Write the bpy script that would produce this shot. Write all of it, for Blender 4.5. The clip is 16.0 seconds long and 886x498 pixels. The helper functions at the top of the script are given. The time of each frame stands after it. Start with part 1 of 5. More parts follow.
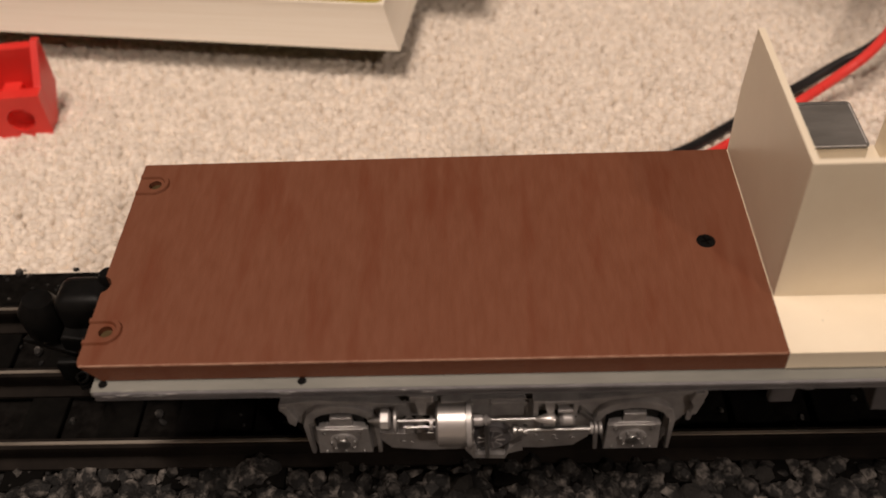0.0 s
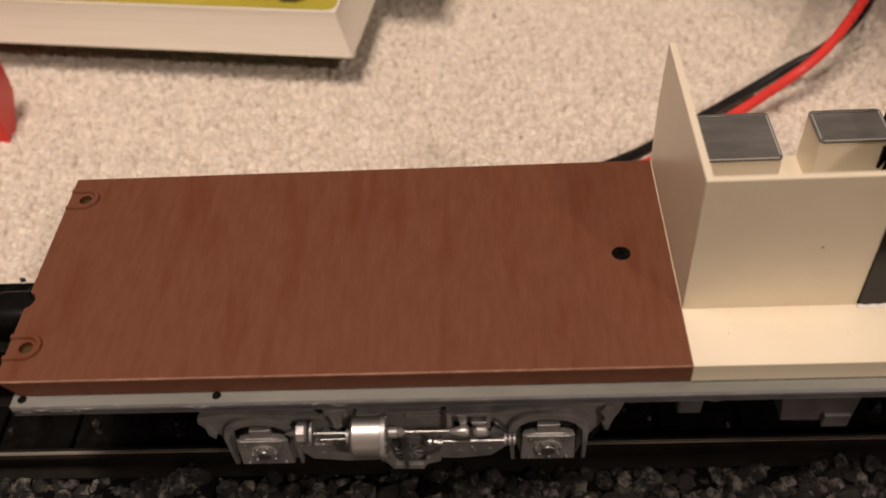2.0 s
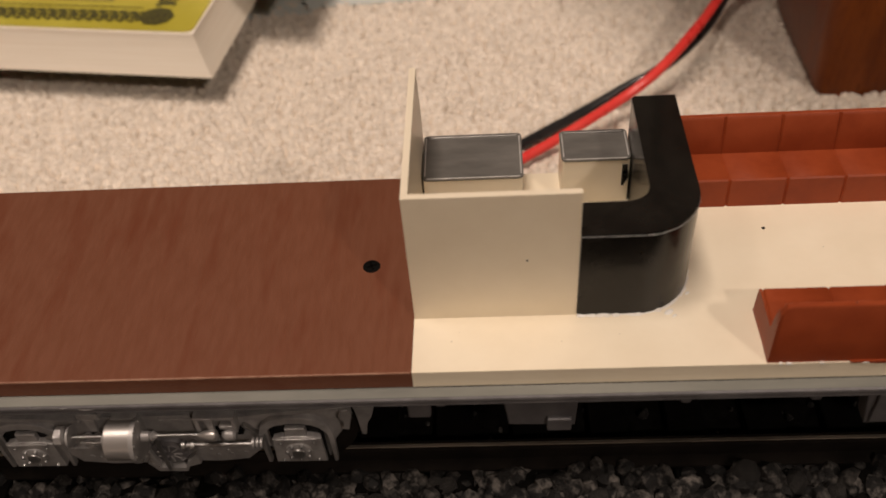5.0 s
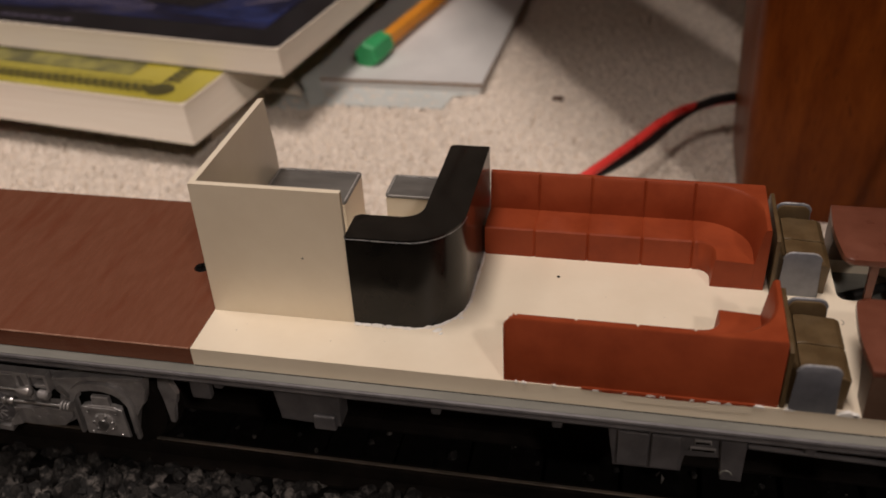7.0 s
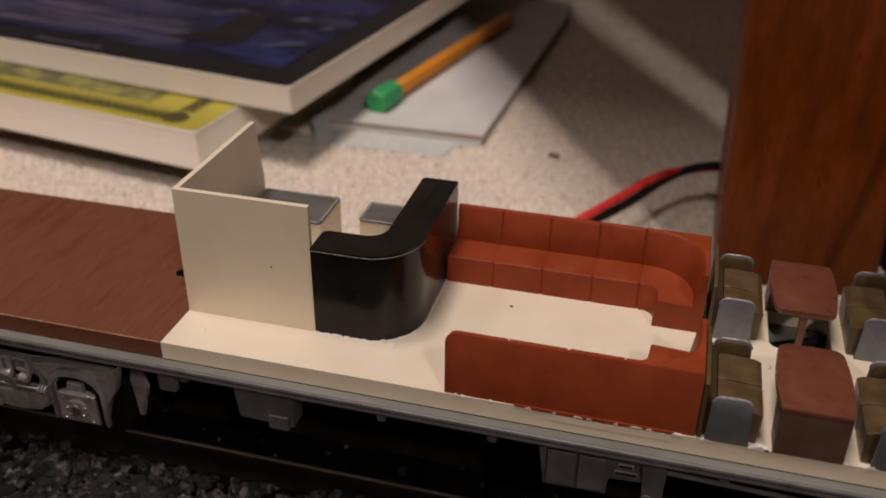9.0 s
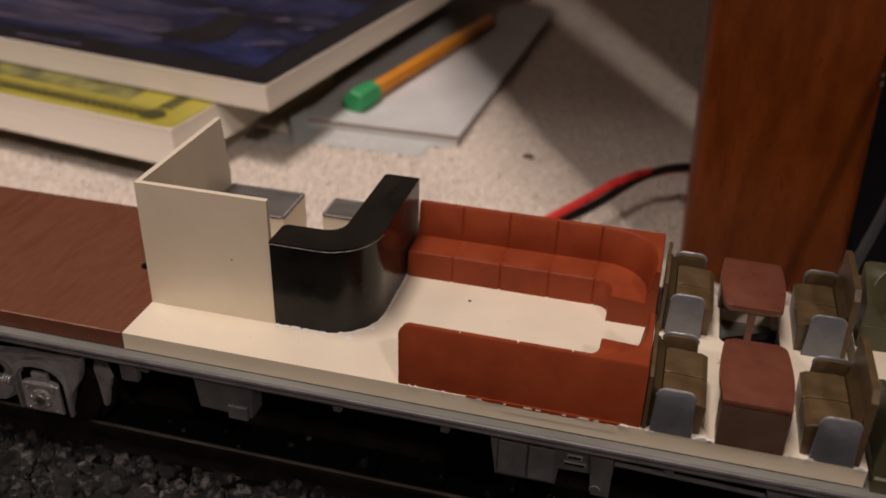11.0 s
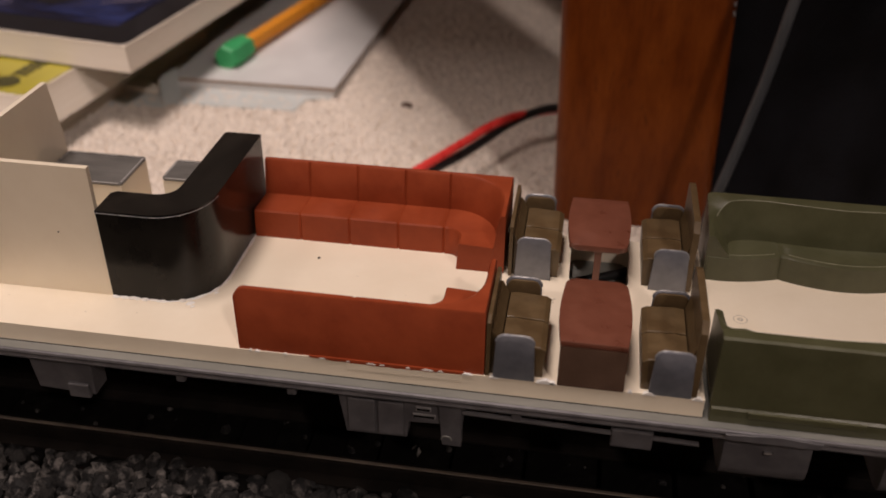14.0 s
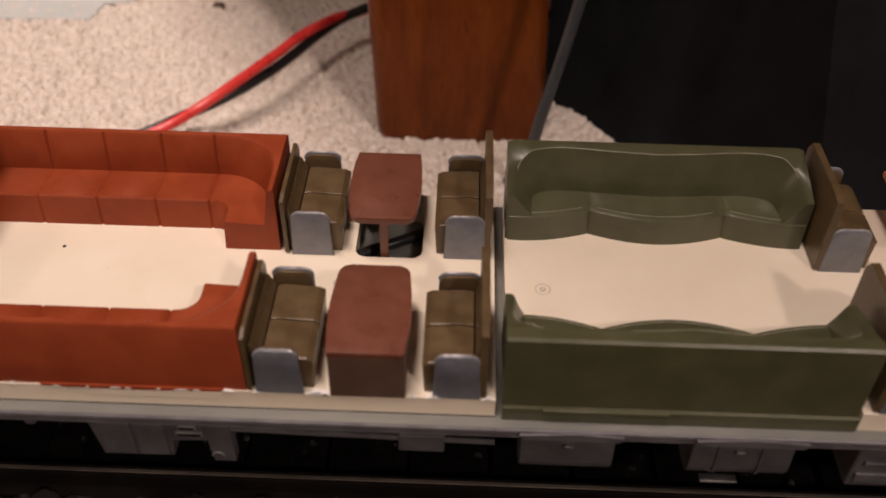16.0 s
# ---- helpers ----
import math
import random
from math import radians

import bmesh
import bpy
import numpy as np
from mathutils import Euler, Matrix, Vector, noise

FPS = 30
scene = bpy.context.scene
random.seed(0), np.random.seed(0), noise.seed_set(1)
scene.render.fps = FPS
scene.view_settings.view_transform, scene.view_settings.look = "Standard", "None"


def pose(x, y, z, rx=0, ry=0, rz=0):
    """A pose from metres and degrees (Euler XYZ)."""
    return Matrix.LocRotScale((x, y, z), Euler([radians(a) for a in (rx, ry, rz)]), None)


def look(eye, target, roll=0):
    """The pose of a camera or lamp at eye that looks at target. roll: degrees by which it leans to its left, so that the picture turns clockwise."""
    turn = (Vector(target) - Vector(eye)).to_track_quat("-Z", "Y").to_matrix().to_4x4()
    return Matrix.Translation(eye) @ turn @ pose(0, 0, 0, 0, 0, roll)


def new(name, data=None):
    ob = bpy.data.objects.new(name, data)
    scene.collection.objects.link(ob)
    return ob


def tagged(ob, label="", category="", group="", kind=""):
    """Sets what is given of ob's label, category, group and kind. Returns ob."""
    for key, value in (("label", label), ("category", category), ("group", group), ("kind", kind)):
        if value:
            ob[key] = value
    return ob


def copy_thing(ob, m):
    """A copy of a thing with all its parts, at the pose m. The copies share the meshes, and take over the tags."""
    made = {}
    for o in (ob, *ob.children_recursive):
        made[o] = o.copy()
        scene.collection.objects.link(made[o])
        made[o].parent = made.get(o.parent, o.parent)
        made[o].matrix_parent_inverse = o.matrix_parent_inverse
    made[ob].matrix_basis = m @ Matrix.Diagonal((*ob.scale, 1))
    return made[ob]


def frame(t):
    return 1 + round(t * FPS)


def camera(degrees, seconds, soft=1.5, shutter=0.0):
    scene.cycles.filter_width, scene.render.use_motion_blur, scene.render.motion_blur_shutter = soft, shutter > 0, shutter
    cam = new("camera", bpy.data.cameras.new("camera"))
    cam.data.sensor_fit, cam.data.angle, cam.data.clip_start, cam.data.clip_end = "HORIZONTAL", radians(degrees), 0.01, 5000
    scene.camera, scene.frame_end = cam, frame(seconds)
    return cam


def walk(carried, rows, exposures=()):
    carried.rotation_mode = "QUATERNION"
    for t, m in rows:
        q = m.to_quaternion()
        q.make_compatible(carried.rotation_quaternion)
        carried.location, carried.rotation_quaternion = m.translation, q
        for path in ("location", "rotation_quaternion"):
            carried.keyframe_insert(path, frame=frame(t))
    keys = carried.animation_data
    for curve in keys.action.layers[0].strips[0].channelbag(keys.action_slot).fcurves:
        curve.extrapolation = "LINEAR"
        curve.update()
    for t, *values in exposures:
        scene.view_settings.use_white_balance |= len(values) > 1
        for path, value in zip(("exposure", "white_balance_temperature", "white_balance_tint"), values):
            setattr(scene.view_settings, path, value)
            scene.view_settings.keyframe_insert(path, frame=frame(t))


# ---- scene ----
# Plan in millimetres: x along the model coach, y away from the camera, z up from the carpet.
cam = camera(50.5, 16.0, soft=1.75)
ROWS = [
    (0, (-0.04497, -0.08669, 0.15808), (-0.04581, -0.07258, 0.14375), -3.8),
    (0.5, (-0.04189, -0.08698, 0.15899), (-0.04281, -0.07295, 0.14462), -4.1),
    (1, (-0.03873, -0.08697, 0.15893), (-0.03972, -0.07297, 0.14453), -4.3),
    (1.5, (-0.03515, -0.08667, 0.16017), (-0.03620, -0.07268, 0.14573), -4.6),
    (2, (-0.02981, -0.08530, 0.16124), (-0.03082, -0.07133, 0.14682), -4.7),
    (2.5, (-0.02688, -0.08567, 0.16327), (-0.02790, -0.07170, 0.14882), -5.0),
    (3, (-0.02027, -0.08537, 0.16454), (-0.02129, -0.07146, 0.15005), -5.4),
    (3.5, (-0.00980, -0.08624, 0.16368), (-0.01081, -0.07235, 0.14916), -5.7),
    (3.7, (-0.00872, -0.08745, 0.16422), (-0.00968, -0.07356, 0.14986), -5.3),
    (5.8, (0.03554, -0.09664, 0.16524), (0.03400, -0.08236, 0.15131), -5.1),
    (6, (0.04100, -0.09970, 0.16377), (0.03915, -0.08509, 0.15006), -4.6),
    (6.5, (0.05875, -0.10642, 0.15621), (0.05605, -0.09088, 0.14373), -3.3),
    (7, (0.07349, -0.11408, 0.15074), (0.06965, -0.09786, 0.13949), -3.2),
    (7.5, (0.08471, -0.11561, 0.14807), (0.08059, -0.09900, 0.13748), -3.3),
    (8, (0.08123, -0.11927, 0.15049), (0.07734, -0.10272, 0.13974), -1.1),
    (8.2, (0.08232, -0.12266, 0.15164), (0.07818, -0.10604, 0.14131), -0.4),
    (10.3, (0.09332, -0.12703, 0.14993), (0.08894, -0.11026, 0.13995), 1.3),
    (10.5, (0.09366, -0.12739, 0.15127), (0.08936, -0.11051, 0.14118), 1.5),
    (11, (0.09546, -0.12766, 0.15166), (0.09118, -0.11077, 0.14160), 1.4),
    (11.5, (0.09846, -0.12809, 0.15136), (0.09425, -0.11119, 0.14128), 1.4),
    (12, (0.10133, -0.12829, 0.15152), (0.09720, -0.11137, 0.14143), 1.2),
    (12.5, (0.10428, -0.12808, 0.15136), (0.10038, -0.11116, 0.14121), 1.1),
    (13, (0.10778, -0.12704, 0.15060), (0.10433, -0.11012, 0.14028), 1.2),
    (13.5, (0.11106, -0.12490, 0.15149), (0.10810, -0.10803, 0.14092), 1.2),
    (14, (0.11013, -0.12060, 0.15014), (0.10751, -0.10392, 0.13920), 0.5),
    (14.5, (0.11310, -0.11229, 0.15021), (0.11133, -0.09623, 0.13821), 0.6),
    (15, (0.11787, -0.10764, 0.15670), (0.11658, -0.09185, 0.14429), 0.6),
    (15.5, (0.12337, -0.10243, 0.15876), (0.12243, -0.08684, 0.14607), 0.5),
    (16, (0.12841, -0.08742, 0.15390), (0.12810, -0.07244, 0.14048), 1.1),
]
walk(cam, [(t, look(eye, target, roll)) for t, eye, target, roll in ROWS],
     exposures=[(0.0, 0.52, 6700, 10), (3.5, 0.49, 6750, 10), (6.0, 0.27, 6620, 8), (6.6, 0.17, 6380, 8), (7.2, 0.22, 6250, 10), (11.0, 0.24, 6250, 12), (14.0, 0.41, 6300, 15), (15.2, 0.62, 6400, 17), (16.0, 0.63, 6500, 18)])
cam.data.dof.use_dof, cam.data.dof.focus_distance, cam.data.dof.aperture_fstop = True, 0.173, 20.0

# ---- light: a ceiling strip light a standing lamp and a small desk lamp in a closed room ----
world = bpy.data.worlds.new("room_air")
scene.world = world
world.use_nodes = True
world.node_tree.nodes["Background"].inputs[0].default_value = (1.0, 0.80, 0.62, 1)
world.node_tree.nodes["Background"].inputs[1].default_value = 0.02


def lamp(name, eye, target, size, watts, colour):
    data = bpy.data.lights.new(name, "AREA")
    data.shape, data.size, data.energy, data.color = "DISK", size, watts, colour
    ob = new(name, data)
    ob.matrix_world = look(eye, target)
    return ob


WARM = (1.0, 0.835, 0.735)
strip = bpy.data.lights.new("ceiling_strip_light", "AREA")
strip.shape, strip.size, strip.size_y, strip.energy, strip.color = "RECTANGLE", 1.10, 0.09, 34, WARM
new("ceiling_strip_light", strip).matrix_world = pose(-0.30, -0.25, 2.47, 0, 0, 120.6)
lamp("standing_lamp_light", (0.89, -1.20, 1.38), (0.05, 0.05, 0), 0.12, 6.4, WARM)
lamp("desk_lamp_light", (-0.235, -0.06, 0.47), (0.05, -0.04, 0.03), 0.05, 0.14, WARM)


# ---- materials ----
def material(name, a, b=None, scale=300.0, stretch=(1, 1, 1), rough=0.5, metal=0.0, bump=0.0, bump_scale=900.0,
             spread=(0.35, 0.65), detail=4.0, rough_var=0.12, vary=0.0, island=False, coat=0.0, spots=None, spec=0.5):
    """A surface whose colour wanders between a and b (linear), with grain, relief and uneven gloss; spots: colour, scale, share."""
    m = bpy.data.materials.new(name)
    m.use_nodes = True
    nt = m.node_tree
    n, l = nt.nodes, nt.links
    p = n["Principled BSDF"]
    p.inputs["Metallic"].default_value = metal
    p.inputs["Coat Weight"].default_value = coat
    p.inputs["Coat Roughness"].default_value = 0.08
    p.inputs["Specular IOR Level"].default_value = spec
    co = n.new("ShaderNodeTexCoord")
    mp = n.new("ShaderNodeMapping")
    mp.inputs["Scale"].default_value = stretch
    l.new(co.outputs["Object"], mp.inputs["Vector"])
    nz = n.new("ShaderNodeTexNoise")
    nz.inputs["Scale"].default_value, nz.inputs["Detail"].default_value, nz.inputs["Roughness"].default_value = scale, detail, 0.62
    l.new(mp.outputs[0], nz.inputs["Vector"])
    ramp = n.new("ShaderNodeValToRGB")
    ramp.color_ramp.elements[0].position, ramp.color_ramp.elements[1].position = spread
    ramp.color_ramp.elements[0].color, ramp.color_ramp.elements[1].color = (*a, 1), (*(b or a), 1)
    l.new(nz.outputs["Fac"], ramp.inputs["Fac"])
    colour = ramp.outputs["Color"]
    if spots:
        sc, s_scale, share = spots
        s = n.new("ShaderNodeTexNoise")
        s.inputs["Scale"].default_value, s.inputs["Detail"].default_value = s_scale, 3.0
        l.new(mp.outputs[0], s.inputs["Vector"])
        r2 = n.new("ShaderNodeMapRange")
        r2.inputs["From Min"].default_value, r2.inputs["From Max"].default_value = 1 - share, 1 - share + 0.2
        l.new(s.outputs["Fac"], r2.inputs["Value"])
        mx = n.new("ShaderNodeMix")
        mx.data_type = "RGBA"
        l.new(r2.outputs[0], mx.inputs[0])
        l.new(colour, mx.inputs[6])
        mx.inputs[7].default_value = (*sc, 1)
        colour = mx.outputs[2]
    if vary:
        rnd = n.new("ShaderNodeNewGeometry").outputs["Random Per Island"] if island else n.new("ShaderNodeObjectInfo").outputs["Random"]
        mr = n.new("ShaderNodeMapRange")
        mr.inputs["To Min"].default_value, mr.inputs["To Max"].default_value = 1 - vary, 1 + vary
        l.new(rnd, mr.inputs["Value"])
        hs = n.new("ShaderNodeHueSaturation")
        l.new(mr.outputs[0], hs.inputs["Value"])
        l.new(colour, hs.inputs["Color"])
        colour = hs.outputs["Color"]
    l.new(colour, p.inputs["Base Color"])
    rr = n.new("ShaderNodeMapRange")
    rr.inputs["To Min"].default_value, rr.inputs["To Max"].default_value = max(0.03, rough - rough_var), min(1, rough + rough_var)
    l.new(nz.outputs["Fac"], rr.inputs["Value"])
    l.new(rr.outputs[0], p.inputs["Roughness"])
    if bump:
        bz = n.new("ShaderNodeTexNoise")
        bz.inputs["Scale"].default_value, bz.inputs["Detail"].default_value = bump_scale, 5.0
        l.new(mp.outputs[0], bz.inputs["Vector"])
        bp = n.new("ShaderNodeBump")
        bp.inputs["Strength"].default_value, bp.inputs["Distance"].default_value = bump, 0.0004
        l.new(bz.outputs["Fac"], bp.inputs["Height"])
        l.new(bp.outputs[0], p.inputs["Normal"])
    return m


M_DECK = material("brown_painted_wood", (0.138, 0.0475, 0.0235), (0.172, 0.064, 0.0345), 900, (1.0, 0.2, 1.0), 0.5, spec=0.3, bump=0.25, bump_scale=1300,
                  detail=12, spread=(0.2, 0.8), spots=((0.132, 0.037, 0.016), 190, 0.46))
M_EDGE = material("worn_brown_edge", (0.50, 0.30, 0.21), (0.22, 0.09, 0.055), 300, spread=(0.3, 0.75), rough=0.5)
M_CREAM = material("cream_styrene", (0.80, 0.708, 0.55), (0.85, 0.763, 0.605), 60, rough=0.35, bump=0.12, bump_scale=500, detail=6)
M_PAINT = material("fresh_white_paint", (0.86, 0.85, 0.81), (0.78, 0.75, 0.69), 300, rough=0.35, bump=0.3)
M_HOLE = material("dull_olive_primer", (0.055, 0.036, 0.016), (0.085, 0.058, 0.026), 500, rough=0.85, spec=0.1, bump=0.3)
M_SILL = material("pale_green_grey_metal", (0.165, 0.168, 0.150), (0.23, 0.23, 0.205), 120, (0.3, 1, 1), rough=0.5, metal=0.1, bump=0.15, spots=((0.48, 0.48, 0.43), 420, 0.27))
M_FRAME = material("grey_cast_metal", (0.10, 0.096, 0.10), (0.15, 0.145, 0.15), 200, rough=0.45, metal=0.25, bump=0.12)
M_BLACK = material("black_plastic", (0.003, 0.003, 0.003), (0.006, 0.0058, 0.0055), 200, spec=0.09, rough=0.42, bump=0.1)
M_SILVER = material("silver_painted_casting", (0.29, 0.28, 0.275), (0.41, 0.395, 0.39), 350, rough=0.36, metal=0.4, bump=0.2, bump_scale=1500)
M_CYLINDER = material("satin_silver_paint", (0.42, 0.40, 0.385), (0.50, 0.475, 0.46), 250, (0.3, 1, 1), 0.34, metal=0.7, bump=0.05)
M_BRIGHT = material("bright_steel", (0.38, 0.375, 0.37), (0.48, 0.47, 0.46), 300, rough=0.36, metal=0.95)
M_ALU = material("dull_aluminium_sheet", (0.152, 0.147, 0.136), (0.225, 0.216, 0.20), 260, (0.3, 1, 1), 0.4, metal=0.35, bump=0.1)
M_RIM = material("worn_aluminium_rim", (0.46, 0.45, 0.43), (0.62, 0.60, 0.58), 500, rough=0.38, metal=0.3)
M_COUNTER = material("glossy_black_paint", (0.008, 0.0072, 0.0062), (0.015, 0.0132, 0.011), 120, rough=0.2, bump=0.14, bump_scale=320, spec=0.28, rough_var=0.07)
M_RED = material("red_painted_plastic", (0.232, 0.040, 0.012), (0.298, 0.056, 0.017), 130, spec=0.26, rough=0.46, bump=0.14, bump_scale=600)
M_REDEDGE = material("worn_highlit_red_edge", (0.42, 0.12, 0.06), (0.36, 0.075, 0.03), 400, rough=0.4)
M_GREEN = material("olive_green_plastic", (0.066, 0.066, 0.031), (0.089, 0.088, 0.044), 140, spec=0.55, rough=0.34, bump=0.14, bump_scale=600)
M_GREENEDGE = material("worn_highlit_olive_edge", (0.20, 0.20, 0.13), (0.32, 0.31, 0.22), 500, rough=0.4)
M_OLIVE = material("khaki_painted_plastic", (0.083, 0.053, 0.0235), (0.122, 0.081, 0.0375), 260, rough=0.36, bump=0.15)
M_TABLE = material("reddish_brown_plastic", (0.134, 0.045, 0.0265), (0.170, 0.060, 0.036), 200, rough=0.30, bump=0.1)
M_TABLELEG = material("dark_brown_plastic", (0.088, 0.050, 0.032), (0.115, 0.066, 0.043), 200, rough=0.42)
M_GREY = material("blue_grey_painted_metal", (0.155, 0.162, 0.188), (0.205, 0.212, 0.238), 300, rough=0.36, metal=0.3, bump=0.12)
M_WORN = material("worn_light_edge", (0.40, 0.39, 0.38), (0.16, 0.165, 0.18), 700, rough=0.4, metal=0.3)
M_ORANGE = material("orange_painted_plastic", (0.45, 0.14, 0.03), (0.5, 0.17, 0.04), 200, rough=0.35)
M_RAIL = material("darkened_rail_steel", (0.009, 0.0075, 0.0065), (0.016, 0.013, 0.011), 150, rough=0.8, spec=0.04)
M_RAILTOP = material("polished_rail_head", (0.60, 0.54, 0.46), (0.14, 0.12, 0.10), 60, (0.35, 1, 1), 0.36, metal=0.8, detail=6)
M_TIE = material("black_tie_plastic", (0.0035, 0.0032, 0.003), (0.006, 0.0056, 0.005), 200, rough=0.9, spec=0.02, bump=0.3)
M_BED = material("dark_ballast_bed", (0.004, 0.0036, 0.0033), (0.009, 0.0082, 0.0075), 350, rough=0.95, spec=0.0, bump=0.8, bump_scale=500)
M_STONE = material("grey_ballast_stone", (0.008, 0.0074, 0.007), (0.19, 0.172, 0.156), 420, spread=(0.48, 0.80), rough=0.8, spec=0.3, bump=0.9, bump_scale=1300, vary=0.6)
M_STONES = material("grey_ballast_stones", (0.008, 0.0074, 0.007), (0.19, 0.172, 0.156), 420, spread=(0.48, 0.80), rough=0.8, spec=0.3, bump=0.9, bump_scale=1300, vary=0.6, island=True)
M_PILE = material("beige_carpet_pile", (0.66, 0.58, 0.49), (0.85, 0.77, 0.675), 480, rough=0.9, bump=0.4, bump_scale=2600, spread=(0.32, 0.66), detail=5, spec=0.2, vary=0.08, island=True)
M_CARPET = material("beige_carpet_backing", (0.50, 0.43, 0.36), (0.68, 0.60, 0.52), 420, rough=0.95, bump=1.0, bump_scale=500, spec=0.1)
M_PAGES = material("cream_book_pages", (0.80, 0.72, 0.60), (0.85, 0.78, 0.67), 900, (0.02, 0.02, 1.3), 0.8, bump=0.05, bump_scale=1500, detail=2)
M_YELLOW = material("yellow_book_cover", (0.42, 0.36, 0.035), (0.50, 0.44, 0.06), 60, rough=0.35)
M_ORNAMENT = material("dark_green_print", (0.028, 0.028, 0.012), (0.10, 0.09, 0.018), 900, rough=0.4, spread=(0.45, 0.55))
M_PHOTO = material("faded_cover_picture", (0.10, 0.10, 0.035), (0.30, 0.28, 0.07), 90, rough=0.4, detail=7, spread=(0.4, 0.6))
M_NAVY = material("black_book_cover", (0.008, 0.008, 0.011), (0.014, 0.014, 0.018), 80, rough=0.32)
M_BLUE = material("dark_blue_cover_picture", (0.004, 0.005, 0.016), (0.020, 0.026, 0.090), 26, (1.0, 2.6, 1.0), 0.32, detail=7, spread=(0.42, 0.62), spots=((0.06, 0.055, 0.085), 34, 0.42))
M_LILAC = material("pale_lilac_print", (0.022, 0.019, 0.040), (0.15, 0.13, 0.19), 60, (.35, 1.6, 1), rough=0.4, detail=6, spread=(0.34, 0.68))
M_BLUEPATCH = material("deep_blue_print", (0.006, 0.009, 0.035), (0.022, 0.034, 0.13), 60, (1, 2, 1), rough=0.35, detail=6, spread=(0.4, 0.64))
M_CARD = material("white_card", (0.62, 0.62, 0.61), (0.70, 0.70, 0.685), 40, rough=0.6, bump=0.08)
M_CORE = material("brown_card_core", (0.22, 0.11, 0.045), (0.30, 0.17, 0.075), 300, rough=0.8)
M_PAPER = material("pale_blue_white_paper", (0.56, 0.60, 0.58), (0.63, 0.66, 0.635), 50, rough=0.55)
M_PENCIL = material("orange_pencil_paint", (0.78, 0.29, 0.02), (0.82, 0.33, 0.03), 100, rough=0.3, coat=0.3)
M_RUBBER = material("green_rubber", (0.04, 0.36, 0.12), (0.06, 0.44, 0.16), 150, rough=0.5, bump=0.2)
M_WRED = material("red_wire_sleeve", (0.74, 0.046, 0.04), (0.80, 0.06, 0.05), 100, rough=0.3)
M_WBLACK = material("black_wire_sleeve", (0.012, 0.012, 0.012), (0.02, 0.02, 0.02), 100, rough=0.3)
M_BLOCK = material("bright_red_plastic", (0.72, 0.032, 0.026), (0.78, 0.045, 0.034), 80, rough=0.35, bump=0.1)
M_LEG = material("varnished_brown_wood", (0.110, 0.022, 0.003), (0.250, 0.063, 0.008), 130, (1.8, 1.8, 0.45), 0.34, spec=0.2, bump=0.22, bump_scale=600, detail=11, spread=(0.26, 0.74), spots=((0.066, 0.014, 0.003), 260, 0.40))
M_CLOTH = material("black_cloth", (0.0075, 0.0072, 0.0078), (0.0135, 0.0138, 0.0165), 40, rough=0.9, bump=0.5, bump_scale=900, spec=0.1)
M_CABLE = material("grey_cable_sleeve", (0.052, 0.057, 0.062), (0.072, 0.078, 0.084), 100, rough=0.4)
M_RING = material("grey_scuffed_styrene", (0.42, 0.38, 0.31), (0.60, 0.54, 0.44), 700, rough=0.5)
M_WALL = material("warm_wall_paint", (0.15, 0.12, 0.095), (0.18, 0.15, 0.12), 3, rough=0.8)
M_CEIL = material("beige_ceiling_paint", (0.15, 0.125, 0.10), (0.18, 0.15, 0.12), 3, rough=0.85)

# ---- builders: everything below is in millimetres ----
ORIGIN = {}


def thing(name, at, label="", category="", group="", kind=""):
    """An Empty at the base of a thing."""
    ob = new(name)
    ob.empty_display_size = 0.005
    ob.location = [v * 0.001 for v in at]
    ORIGIN[ob] = Vector(at)
    return tagged(ob, label, category, group, kind)


def part(name, bm, mat, parent=None, label="", smooth=False, kind=""):
    """Links a bmesh, drawn in the plan's millimetres, as one mesh under its parent."""
    base = ORIGIN[parent] if parent else Vector((0, 0, 0))
    bmesh.ops.recalc_face_normals(bm, faces=bm.faces)
    for v in bm.verts:
        v.co = (v.co - base) * 0.001
    me = bpy.data.meshes.new(name)
    bm.to_mesh(me)
    bm.free()
    me.materials.append(mat)
    if smooth:
        me.shade_smooth()
        me.set_sharp_from_angle(angle=radians(38))
    ob = new(name, me)
    if parent:
        ob.parent = parent
    ORIGIN[ob] = base
    return tagged(ob, label, kind=kind)


def box(bm, x0, x1, y0, y1, z0, z1, bevel=0.0, seg=2):
    r = bmesh.ops.create_cube(bm, size=1)
    for v in r["verts"]:
        v.co = Vector((x0 + (v.co.x + .5) * (x1 - x0), y0 + (v.co.y + .5) * (y1 - y0), z0 + (v.co.z + .5) * (z1 - z0)))
    if bevel:
        edges = list({e for v in r["verts"] for e in v.link_edges})
        bmesh.ops.bevel(bm, geom=edges, offset=bevel, segments=seg, affect="EDGES", profile=0.5)
    return bm


def rbox(*a, bevel=0.25, seg=2):
    return box(bmesh.new(), *a, bevel=bevel, seg=seg)


